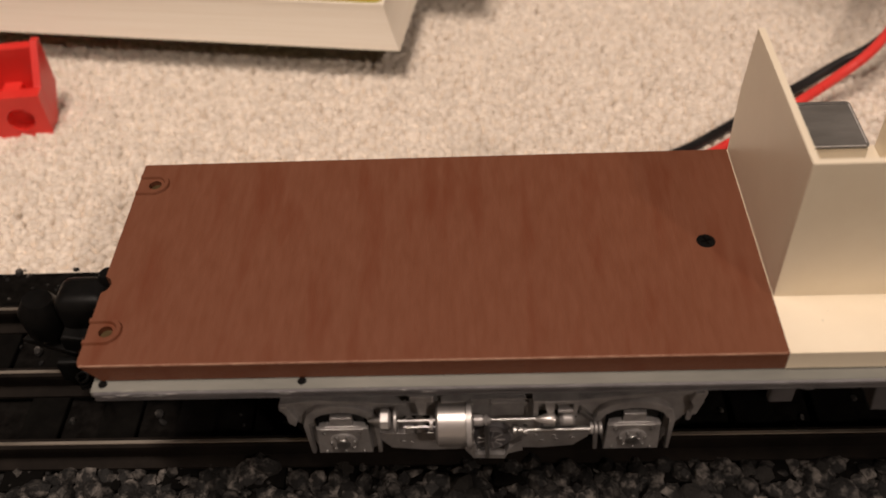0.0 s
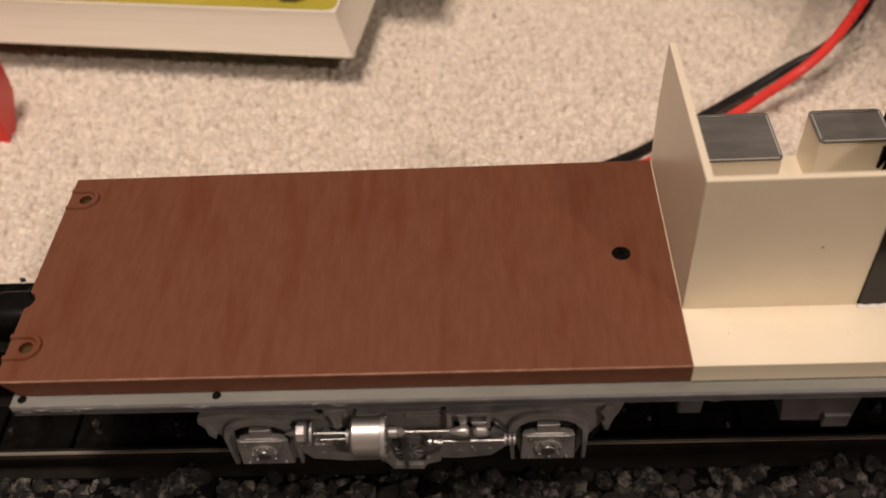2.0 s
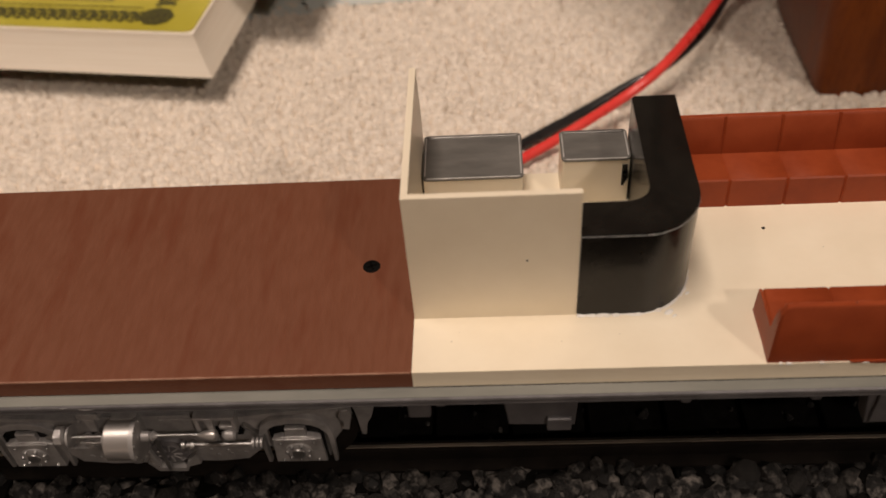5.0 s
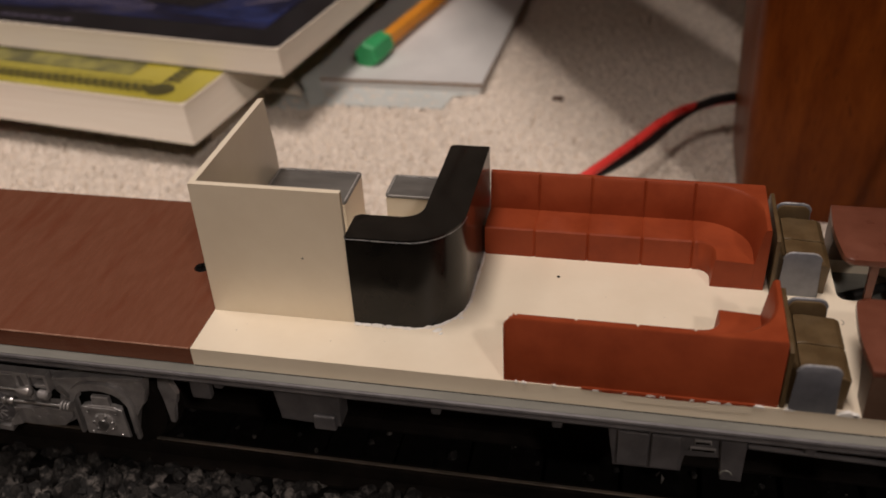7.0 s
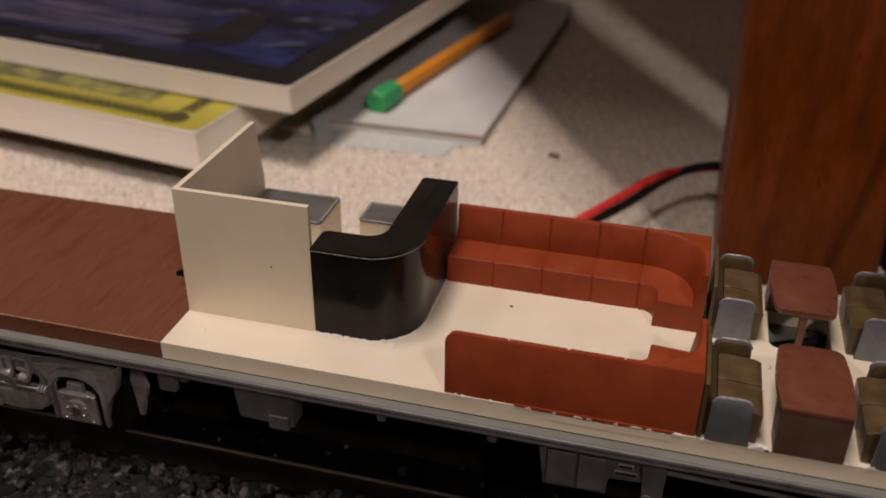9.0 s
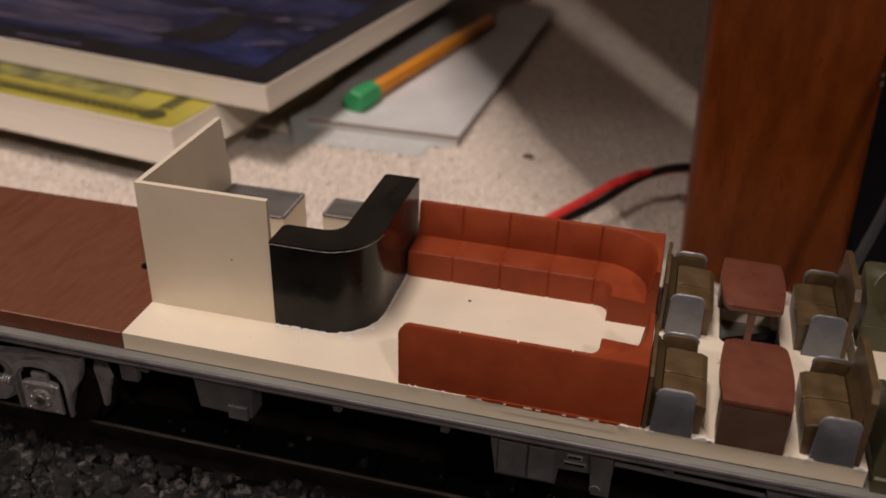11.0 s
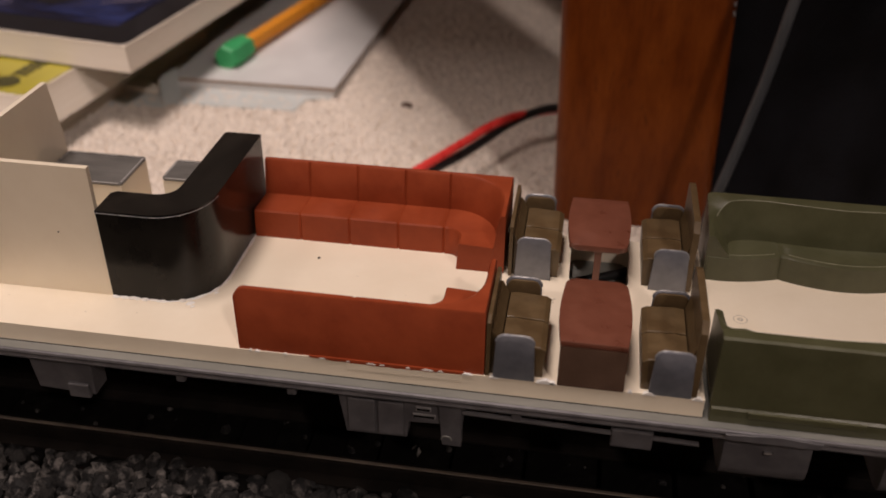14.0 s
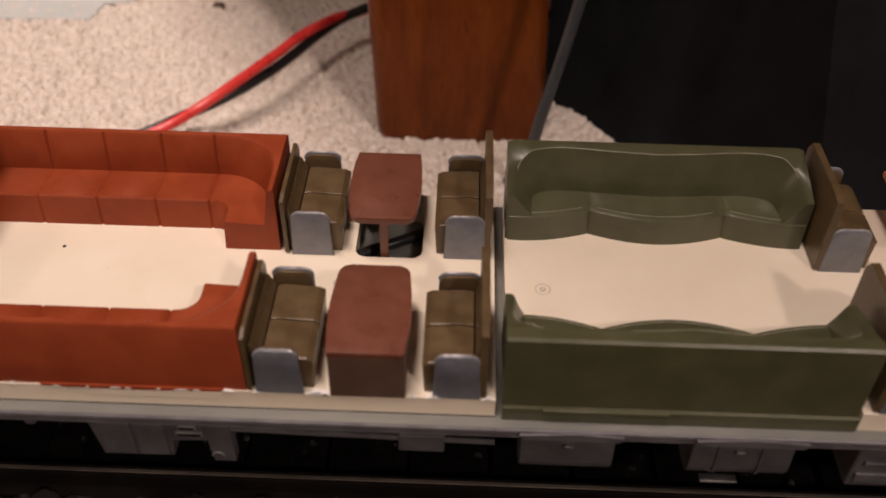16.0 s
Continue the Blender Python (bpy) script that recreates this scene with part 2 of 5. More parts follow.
def prism(bm, pts, axis, a, b, bevel=0.0):
    """A polygon drawn in the plane across an axis, drawn out from a to b. Axis x: (y, z); y: (x, z); z: (x, y)."""
    def put(p, d):
        return {"x": (d, p[0], p[1]), "y": (p[0], d, p[1]), "z": (p[0], p[1], d)}[axis]
    lo = [bm.verts.new(put(p, a)) for p in pts]
    hi = [bm.verts.new(put(p, b)) for p in pts]
    n = len(pts)
    faces = [bm.faces.new(lo), bm.faces.new(hi[::-1])]
    for i in range(n):
        faces.append(bm.faces.new((lo[i], lo[(i + 1) % n], hi[(i + 1) % n], hi[i])))
    if bevel:
        edges = [e for f in faces[:2] for e in f.edges]
        bmesh.ops.bevel(bm, geom=edges, offset=bevel, segments=2, affect="EDGES", profile=0.5)
    return bm


def tube(bm, pts, r, n=12, caps=True):
    """A round bar along points; r may be one radius or one for each point."""
    pts = [Vector(p) for p in pts]
    rs = r if isinstance(r, (list, tuple)) else [r] * len(pts)
    rings, side = [], None
    for i, p in enumerate(pts):
        d = (pts[min(i + 1, len(pts) - 1)] - pts[max(i - 1, 0)]).normalized()
        side = (side - d * side.dot(d)).normalized() if side is not None else d.orthogonal().normalized()
        up = d.cross(side)
        rings.append([bm.verts.new(p + (side * math.cos(k * math.tau / n) + up * math.sin(k * math.tau / n)) * rs[i]) for k in range(n)])
    for a, b in zip(rings, rings[1:]):
        for k in range(n):
            bm.faces.new((a[k], a[(k + 1) % n], b[(k + 1) % n], b[k]))
    if caps:
        bm.faces.new(rings[0][::-1])
        bm.faces.new(rings[-1])
    return bm


def curve_pts(ctrl, n=10):
    """A smooth line through control points."""
    c = [Vector(p) for p in ctrl]
    c = [2 * c[0] - c[1]] + c + [2 * c[-1] - c[-2]]
    out = []
    for i in range(1, len(c) - 2):
        for k in range(n):
            t = k / n
            out.append(0.5 * ((2 * c[i]) + (c[i + 1] - c[i - 1]) * t + (2 * c[i - 1] - 5 * c[i] + 4 * c[i + 1] - c[i + 2]) * t * t
                              + (3 * c[i] - c[i - 1] - 3 * c[i + 1] + c[i + 2]) * t ** 3))
    return out + [c[-2]]


def loft(bm, rings, closed=False):
    """Joins rows of points of the same length into a skin; each row is a closed loop. Ends are capped unless the rows close up."""
    vs = [[bm.verts.new(p) for p in r] for r in rings]
    m = len(vs[0])
    pairs = list(zip(vs, vs[1:])) + ([(vs[-1], vs[0])] if closed else [])
    for a, b in pairs:
        for k in range(m):
            bm.faces.new((a[k], a[(k + 1) % m], b[(k + 1) % m], b[k]))
    if not closed:
        bm.faces.new(vs[0][::-1])
        bm.faces.new(vs[-1])
    return bm


def rounded(x0, x1, y0, y1, r, n=5, corners=(1, 1, 1, 1)):
    """A rectangle's outline with chosen rounded corners: low-low, high-low, high-high, low-high."""
    out = []
    for (cx, cy, a0), on in zip(((x0 + r, y0 + r, 180), (x1 - r, y0 + r, 270), (x1 - r, y1 - r, 0), (x0 + r, y1 - r, 90)), corners):
        if not on:
            out.append(((x0 if cx < (x0 + x1) / 2 else x1), (y0 if cy < (y0 + y1) / 2 else y1)))
            continue
        for k in range(n + 1):
            a = radians(a0 + 90 * k / n)
            out.append((cx + r * math.cos(a), cy + r * math.sin(a)))
    return out


def slab_with_holes(bm, outline, holes, z0, z1):
    """A flat plate with openings that go through it."""
    edges = []
    for loop in [outline] + holes:
        vs = [bm.verts.new((x, y, z0)) for x, y in loop]
        edges += [bm.edges.new((vs[i], vs[(i + 1) % len(vs)])) for i in range(len(vs))]
    bmesh.ops.triangle_fill(bm, edges=edges, use_beauty=True)
    r = bmesh.ops.extrude_face_region(bm, geom=list(bm.faces))
    for v in r["geom"]:
        if isinstance(v, bmesh.types.BMVert):
            v.co.z = z1
    return bm


FLOOR = 46.4      # top of the coach's floor
WIDE = 47.1       # its width
MID = WIDE / 2

# ---- room ----
bm = bmesh.new()
box(bm, -2000, 2000, -2000, 2000, -20, -0.4)
tagged(part("floor", bm, M_CARPET, None, "beige cut pile carpet over the whole floor"), category="floor", kind="structure")
for nm, a in (("wall_north", (-2000, 2000, 2000, 2100, -20, 2600)), ("wall_south", (-2000, 2000, -2100, -2000, -20, 2600)),
              ("wall_east", (2000, 2100, -2100, 2100, -20, 2600)), ("wall_west", (-2100, -2000, -2100, 2100, -20, 2600))):
    tagged(part(nm, box(bmesh.new(), *a), M_WALL, None, "plain brownish beige painted room wall"), category="wall", kind="structure")
tagged(part("ceiling", box(bmesh.new(), -2100, 2100, -2100, 2100, 2600, 2650), M_CEIL, None, "plain dull beige painted ceiling"), category="ceiling", kind="structure")


def yarn_ends(rg_):
    """Many short rounded yarn ends side by side over the floor, as places and faces."""
    spots = []
    y = 57.0
    while y < 520:
        step = 1.95 if y < 330 else 2.5
        n = int(495 / step)
        xs = -235 + step * (np.arange(n) + rg_.uniform(0, 1, n))
        spots.append(np.stack([xs, y + rg_.uniform(-.5, .5, n) * step, np.full(n, step)], 1))
        y += step * .88
    p = np.concatenate(spots)
    n = len(p)
    ring = np.arange(6) * math.tau / 6
    wide, high = p[:, 2] * rg_.uniform(.60, .96, n), rg_.uniform(1.7, 2.8, n)
    lean, turn = rg_.normal(0, .5, (n, 2)), rg_.uniform(0, 1, n)
    out = np.zeros((n, 13, 3))
    for k, (share, up, shift) in enumerate(((1.0, -.1, 0.0), (.78, .74, .7))):
        a = ring[None, :] + turn[:, None]
        out[:, k * 6:k * 6 + 6, 0] = p[:, :1] + lean[:, :1] * shift + wide[:, None] * share * np.cos(a)
        out[:, k * 6:k * 6 + 6, 1] = p[:, 1:2] + lean[:, 1:] * shift + wide[:, None] * share * np.sin(a)
        out[:, k * 6:k * 6 + 6, 2] = -.4 + high[:, None] * up
    out[:, 12, 0], out[:, 12, 1], out[:, 12, 2] = p[:, 0] + lean[:, 0], p[:, 1] + lean[:, 1], -.4 + high
    one = [(i, (i + 1) % 6, 6 + (i + 1) % 6, 6 + i) for i in range(6)]
    cap = [(6 + i, 6 + (i + 1) % 6, 12) for i in range(6)]
    base_ = (np.arange(n) * 13)[:, None, None]
    faces = (base_ + np.array(one)[None]).reshape(-1, 4).tolist() + (base_ + np.array(cap)[None]).reshape(-1, 3).tolist()
    return (out.reshape(-1, 3) * .001).tolist(), faces


v1, f1 = yarn_ends(np.random.default_rng(4))
me = bpy.data.meshes.new("carpet_pile")
me.from_pydata(v1, [], f1)
me.materials.append(M_PILE)
me.shade_smooth()
tagged(new("carpet_pile", me), "short beige speckled carpet pile", "carpet", kind="stuff")

# ---- track ----
track = thing("track", (20, MID, 0), "three-rail toy railway track with black ties and loose grey ballast", "railway track")
# Apron in front of y -26 is unseen, added to cut carpet bounce.
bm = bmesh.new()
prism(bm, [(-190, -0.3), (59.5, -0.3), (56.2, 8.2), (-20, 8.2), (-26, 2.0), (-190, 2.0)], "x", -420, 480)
part("roadbed", bm, M_BED, track, "dark ballast bed with an unseen apron added to stop bounced light")
for k, y in enumerate((MID - 16.4, MID, MID + 16.4)):
    prof = [(-2.6, 9.6), (2.6, 9.6), (2.6, 10.2), (0.5, 10.8), (0.5, 13.2), (1.1, 13.6), (1.1, 14.6), (0.8, 14.9), (-0.8, 14.9), (-1.1, 14.6), (-1.1, 13.6), (-0.5, 13.2), (-0.5, 10.8), (-2.6, 10.2)]
    rail = part("rail", prism(bmesh.new(), [(y + a, b) for a, b in prof], "x", -420, 480), M_RAIL, track)
    # Middle head is left off under the coach, putting its shade into the shape.
    part("rail_head", prism(bmesh.new(), [(y - .5, 14.86), (y + .3, 14.86), (y + .2, 15.02), (y - .4, 15.02)], "x", -420, -104 if k == 1 else 480), M_RAILTOP, rail, "polished rail head")
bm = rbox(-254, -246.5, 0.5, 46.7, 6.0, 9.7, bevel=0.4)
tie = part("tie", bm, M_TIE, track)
for k in range(1, 39):
    t2 = new("tie", tie.data)
    t2.parent, t2.location = track, (k * 0.015, 0, 0)

# ---- coach floor ----
coach = thing("coach_floor", (13, MID, 15), "long model coach floor, brown deck and cream base on grey underframe", "model coach")
bm = bmesh.new()
out = [(-107.3, 0.9), (-106.9, 0.0), (0.0, 0.0), (0.0, WIDE), (-107.5, WIDE), (-107.5, 18.8), (-106.5, 18.1), (-106.1, 16.9), (-106.5, 15.8), (-107.4, 15.0)]
holes = [[(-104.4 + 1.15 * math.cos(a * math.tau / 14), yc + 1.15 * math.sin(a * math.tau / 14)) for a in range(14)] for yc in (6.8, 41.4)]
holes.append([(-8.0 + 1.5 * math.cos(a * math.tau / 16), 23.7 + 1.5 * math.sin(a * math.tau / 16)) for a in range(16)])
slab_with_holes(bm, out, holes, 42.8, FLOOR)
for v in bm.verts:
    if v.co.z < 44 and v.co.x < -100 and abs(v.co.y) < 1.5:
        v.co.x += 2.6
deck = part("deck", bm, M_DECK, coach, "brown streaky painted wooden deck")
part("worn_edge", prism(bmesh.new(), [(-0.05, 46.25), (0.03, FLOOR + 0.04), (0.16, FLOOR + 0.04), (0.06, 46.2)], "x", -106.8, -0.3), M_EDGE, deck, "worn lighter edge")
for yc in (6.8, 41.4):
    bm = bmesh.new()
    loop, n = [], 10
    for r, z in ((2.7, FLOOR + .02), (2.5, FLOOR + .46), (1.85, FLOOR + .46), (1.65, FLOOR + .02)):
        pts = [(-107.4, yc - r)] + [(-104.4 + r * math.sin(k * math.pi / n), yc - r * math.cos(k * math.pi / n)) for k in range(n + 1)] + [(-107.4, yc + r)]
        loop.append([(x, y, z) for x, y in pts])
    loft(bm, [[loop[j][i] for j in range(4)] for i in range(len(loop[0]))])
    part("slot_rim", bm, M_DECK, deck)
    part("hole_plug", tube(bmesh.new(), [(-104.4, yc, 43.0), (-104.4, yc, 45.4)], 1.16), M_HOLE, deck, "dull olive brown hole bottom")
scr = part("screw", tube(bmesh.new(), [(-8, 23.7, 43), (-8, 23.7, 46.25), (-8, 23.7, 46.5)], [1.5, 1.75, 1.45], 20), M_BLACK, coach, "black countersunk screw", smooth=True)
bm = bmesh.new()
for a in (0, 90):
    m = Matrix.Rotation(radians(a + 20), 4, "Z")
    r = bmesh.ops.create_cube(bm, size=1, matrix=Matrix.Translation((-8, 23.7, 46.52)) @ m @ Matrix.Diagonal((1.9, 0.36, 0.06, 1)))
part("screw_slot", bm, M_TIE, scr)

hole_b = rounded(111.0, 122.4, 30.0, 44.0, 1.8)
bm = slab_with_holes(bmesh.new(), [(0.02, 0.0), (134.7, 0.0), (134.7, WIDE), (0.02, WIDE)], [hole_b], 42.65, FLOOR)
lounge = part("lounge_floor", bm, M_CREAM, coach, "cream styrene lounge floor")
part("rear_floor", box(bmesh.new(), 136.4, 187.9, 0.8, WIDE - 0.8, 42.65, FLOOR), M_CREAM, coach, "cream styrene rear floor")
part("end_floor", box(bmesh.new(), 187.9, 262, -0.2, WIDE, 42.65, FLOOR), M_CREAM, coach, "cream styrene end floor")
part("floor_mark", tube(bmesh.new(), [(61.4, 30.1, FLOOR - .2), (61.4, 30.1, FLOOR + .05)], 0.32, 10), M_BLACK, lounge, "tiny black drilled spot")
bm = bmesh.new()
for r0, r1 in ((1.3, 1.12), (0.55, 0.2)):
    ring = []
    for r, z in ((r0, FLOOR), (r0 - .06, FLOOR + .05), (r1 + .06, FLOOR + .05), (r1, FLOOR)):
        ring.append([(142.6 + r * math.cos(k * math.tau / 20), 23.5 + r * math.sin(k * math.tau / 20), z) for k in range(20)])
    loft(bm, [[ring[j][i] for j in range(4)] for i in range(20)], closed=True)
for xs, ys, r in ((6.3, 6.1, .16), (24.1, 5.6, .14), (7.6, 8.0, .1), (33.5, 6.8, .12), (70.5, 25.0, .12), (81.0, 20.4, .1)):
    part("floor_speck", tube(bmesh.new(), [(xs, ys, FLOOR - .1), (xs, ys, FLOOR + .04)], r * .8, 8), M_RING, lounge, "tiny grey speck")
for xm, a0 in ((109.0, 100), (110.4, -70)):
    arc = [(xm + .75 * math.cos(radians(a0 + 130 * k / 8)), 23.3 + .75 * math.sin(radians(a0 + 130 * k / 8)), FLOOR + .02) for k in range(9)]
    part("scuff_arc", tube(bmesh.new(), arc, .11, 6), M_RING, lounge, "small grey scuffed arc")
part("floor_ring", bm, M_RING, coach, "grey ring mark of a screw")

# underframe: a flat plate with a rolled sill along each side
bm = slab_with_holes(bmesh.new(), [(-105.6, -2.0), (262, -2.0), (262, WIDE + 2), (-105.6, WIDE + 2)], [], 41.4, 42.6)
under = part("underframe", bm, M_SILL, coach, "pale greenish grey metal underframe")
part("lead", tube(bmesh.new(), curve_pts([(108, 31, 43.4), (113, 34.5, 43.6), (118, 37.0, 43.8), (125, 41.5, 43.5)], 6), 1.0, 10), M_WBLACK, under, "black lead", smooth=True)
for s in (0, 1):
    pts = [(-1.95, 42.55), (-2.3, 42.3), (-2.4, 41.9), (-2.15, 41.4), (-2.3, 40.8), (-1.9, 40.2), (-1.2, 40.2), (-1.0, 41.0), (-1.2, 42.5)]
    pts = [(WIDE - a, b) if s else (a, b) for a, b in pts]
    part("sill", prism(bmesh.new(), pts, "x", -105.2, 262), M_FRAME, under, "grey rolled metal sill", smooth=True)
for x, w, h in ((0.5, 1.9, 4.2), (4.2, .9, 1.3), (43.8, .9, 1.8), (64.4, .9, 1.8), (104.2, .9, 1.7)):
    part("lug", rbox(x - w, x + w, -1.0, 0.6, 39.6 - h, 39.6, bevel=0.4), M_FRAME, under)
rgs = random.Random(44)
for k in range(16):
    x = -104 + 52 * rgs.random() ** 1.4
    w, z = rgs.uniform(.6, 3.4), rgs.choice((42.58, 42.2, 41.9))
    y = -2.02 if z > 42.5 else -2.36
    part("scratch", tube(bmesh.new(), [(x, y, z), (x + w * .5, y - .02, z + rgs.uniform(-.1, .1)), (x + w, y, z + rgs.uniform(-.1, .1))], [.05, rgs.uniform(.07, .14), .05], 5), M_WORN, under, "bright scratch in the paint")
for x, r in ((-104.0, 0.9), (-73.0, 0.9)):
    part("rivet_hole", tube(bmesh.new(), [(x, -.6, 42.3), (x, -.6, 42.66)], r * .8, 16), M_BLACK, under, "dark rivet hole")


bx = part("equipment_box", prism(bmesh.new(), [(14.3, 39.6), (26.6, 39.6), (26.2, 31.9), (15.2, 32.4)], "y", -0.6, 4, bevel=0.25), M_FRAME, under)
part("latch", rbox(21.5, 25.6, -1.5, -0.4, 31.6, 34.8, bevel=.3), M_FRAME, bx)
bx = part("battery_box", prism(bmesh.new(), [(72.6, 39.6), (95.1, 39.6), (94.9, 34.5), (91, 34.5), (85.2, 34.4), (85.0, 30.3), (73.9, 30.1)], "y", -0.2, 3, bevel=0.2), M_FRAME, under)
part("panel", rbox(74.4, 79.4, -.75, -.1, 31.0, 38.6, bevel=.2), M_FRAME, bx)
part("panel", rbox(79.9, 84.6, -.75, -.1, 31.0, 38.6, bevel=.2), M_FRAME, bx)
part("bracket", prism(bmesh.new(), [(90.6, 39.5), (94.8, 39.5), (94.8, 30.0), (91.4, 30.0)], "y", -0.75, 1.5, bevel=.2), M_FRAME, bx)
for xa, xb, za in ((86.9, 89.2, 37.2), (86.3, 90.0, 35.6)):
    part("slot_rim", rbox(xa - .2, xb + .2, -.5, -.15, za, za + .9, bevel=.1), M_SILVER, bx)
    part("slot", rbox(xa, xb, -.6, -.45, za + .2, za + .6, bevel=.05), M_TIE, bx, "dark slot")
part("bracket_mark", tube(bmesh.new(), [(92.2 + .9 * math.cos(math.pi * k / 6), -.8, 31.4 + .9 * math.sin(math.pi * k / 6)) for k in range(7)], .16, 6), M_SILL, bx, "small stamped arch")
part("air_pipe", tube(bmesh.new(), [(95, -0.6, 38.2), (118, -0.6, 37.6), (135, -0.6, 37.2)], .45, 8), M_FRAME, under, smooth=True)
part("hanger_plate", rbox(120.4, 127.4, -1.2, 0.3, 34.9, 38.8, bevel=.3), M_FRAME, under)
for x0, x1 in ((138.9, 153.2), (164.8, 180.2)):
    pts = [(-0.8, 39.4), (-1.1, 34), (-0.8, 32.2), (0.0, 31.0), (1.6, 30.5), (9, 30.5), (9, 39.4)]
    tank = part("tank", prism(bmesh.new(), pts, "x", x0, x1, bevel=.3), M_FRAME, under, smooth=True)
    part("rivet", rbox(x0 + 6.5, x0 + 8, -1.5, -.9, 37.2, 37.8, bevel=.2), M_BRIGHT, tank)
    if x0 > 160:
        for xa in (168.6, 175.2):
            part("strap", prism(bmesh.new(), [(a - .25, b - .1) for a, b in pts[:5]] + [(2.2, 30.6), (0.5, 38)], "x", xa, xa + .5), M_FRAME, tank)
        part("step_bar", rbox(167.4, 173.2, -1.0, .5, 29.2, 29.7, bevel=.15), M_BRIGHT, tank)
    part("torn_lip", prism(bmesh.new(), [(x0 - .5, 42.3), (x0 + 8, 42.9), (x1 + .5, 42.35), (x1, 41.2), (x0, 41.2)], "y", -3.1, -2.6, bevel=.1), M_FRAME, under)
bx = part("equipment_box", rbox(189.6, 210, -0.9, 9, 29.8, 39.5, bevel=.4), M_FRAME, under)
part("panel", rbox(191.0, 209, -1.4, -.8, 35.4, 36.2, bevel=.2), M_FRAME, bx)
part("panel", rbox(190.4, 209, -1.4, -.8, 31.4, 33.4, bevel=.2), M_FRAME, bx)


# ---- truck ----
def sideframe_of(tr, side):
    """One side of the truck: cast frame, two axle boxes, brake cylinder, rods and small fittings."""
    def fy(v):
        return WIDE - v if side else v
    def pr(pts, y0, y1, bevel=0.15):
        return prism(bmesh.new(), pts, "y", fy(y0), fy(y1), bevel)
    def turned(name, pts, rs, mat, y, z, parent, n=14, label=""):
        return part(name, tube(bmesh.new(), [(x, fy(y), z if not isinstance(z, tuple) else z[k]) for k, x in enumerate(pts)], rs, n), mat, parent, label, smooth=True)
    def rect(x0, x1, z0, z1):
        return [(x0, z0), (x1, z0), (x1, z1), (x0, z1)]
    outline = [(-77.8, 35.6), (-71.8, 36.4), (-66.6, 36.1), (-57.8, 35.0), (-52, 35.4), (-38, 35.4), (-30.3, 35.2), (-23.8, 36.4), (-11.4, 37.4), (-11.2, 36.4),
               (-12.2, 31.9), (-15.0, 27.8), (-16.3, 22.2), (-17.4, 22.2), (-25.9, 22.6), (-26.3, 26.2), (-27.9, 25.1), (-30.9, 22.9), (-38.7, 22.7),
               (-60.3, 22.8), (-62.3, 26.2), (-63.6, 22.1), (-65, 22.2), (-73.2, 22.0), (-74.8, 29.4), (-76.1, 30.0)]
    sf = part("sideframe", pr(outline, .6, 2.2, .25), M_SILVER, tr, "dull silver cast sideframe", smooth=True)
    part("top_flange", pr([(-77.9, 35.7), (-71.8, 36.6), (-66.6, 36.3), (-57.8, 35.2), (-57.8, 34.5), (-66.6, 35.5), (-71.8, 35.8), (-77.4, 34.9)], -.1, .7, .12), M_SILVER, sf)
    part("top_flange", pr([(-30.4, 35.4), (-23.8, 36.6), (-11.3, 37.6), (-11.4, 36.7), (-23.8, 35.8), (-30.2, 34.8)], -.1, .7, .12), M_SILVER, sf)
    part("tip", pr([(-12.6, 37.4), (-11.2, 37.6), (-11.0, 35.4), (-11.8, 32.0), (-12.8, 32.2), (-12.2, 34.2), (-13.2, 35.6)], -.7, .8, .2), M_SILVER, sf)
    part("tip", pr([(-77.9, 35.6), (-76.6, 35.6), (-75.4, 31.6), (-76.0, 30.0), (-77.0, 31.2), (-76.8, 33.4), (-78.0, 34.6)], -.5, .8, .2), M_SILVER, sf)
    part("window", pr(rect(-58.4, -53.4, 28.2, 31.2), .45, .8, .2), M_BLACK, sf, "dark opening")
    part("window", pr([(-36.4, 29.6), (-30.6, 29.6), (-29.8, 32.0), (-36.6, 32.2)], .45, .8, .1), M_BLACK, sf, "dark opening")
    part("rib", pr(rect(-52, -47.6, 35.2, 36.2), -.4, 1.0, .15), M_SILVER, sf)
    part("rib", pr(rect(-44.2, -38.2, 34.2, 35.0), .1, .8, .12), M_SILVER, sf)
    part("equalizer_bar", pr([(-62.6, 27.6), (-62.4, 25.6), (-60.8, 23.3), (-55, 22.6), (-48.6, 22.6), (-48.6, 26.4), (-52, 27.4)], -.35, .6, .18), M_SILVER, sf)
    part("equalizer_bar", pr([(-41.4, 26.8), (-41.6, 22.9), (-36, 22.8), (-30.8, 23.3), (-28.4, 25.8), (-27.9, 27.8), (-34, 27.4)], -.35, .6, .18), M_SILVER, sf)
    part("brace", pr([(-30.2, 33.0), (-29.8, 33.4), (-27.3, 29.8), (-27.7, 29.4)], -.3, .7, .08), M_BRIGHT, sf)
    for xa, half in ((-68.5, 4.9), (-21.3, 5.2)):
        outer = [(xa - half - .9, 22.3), (xa - half - 1.3, 30.4), (xa - half - .5, 33.2), (xa - half + 1.2, 34.7), (xa - 1.6, 35.4), (xa + 1.6, 35.4), (xa + half - 1.2, 34.7), (xa + half + .5, 33.2), (xa + half + 1.3, 30.4), (xa + half + 1.1, 22.3)]
        inner = [(xa + half + .45, 22.3), (xa + half + .5, 30.6), (xa + half - .7, 32.6), (xa + half - 2.0, 33.5), (xa + 1.2, 34.0), (xa - 1.2, 34.0), (xa - half + 2.0, 33.5), (xa - half + .7, 32.6), (xa - half - .5, 30.6), (xa - half - .25, 22.3)]
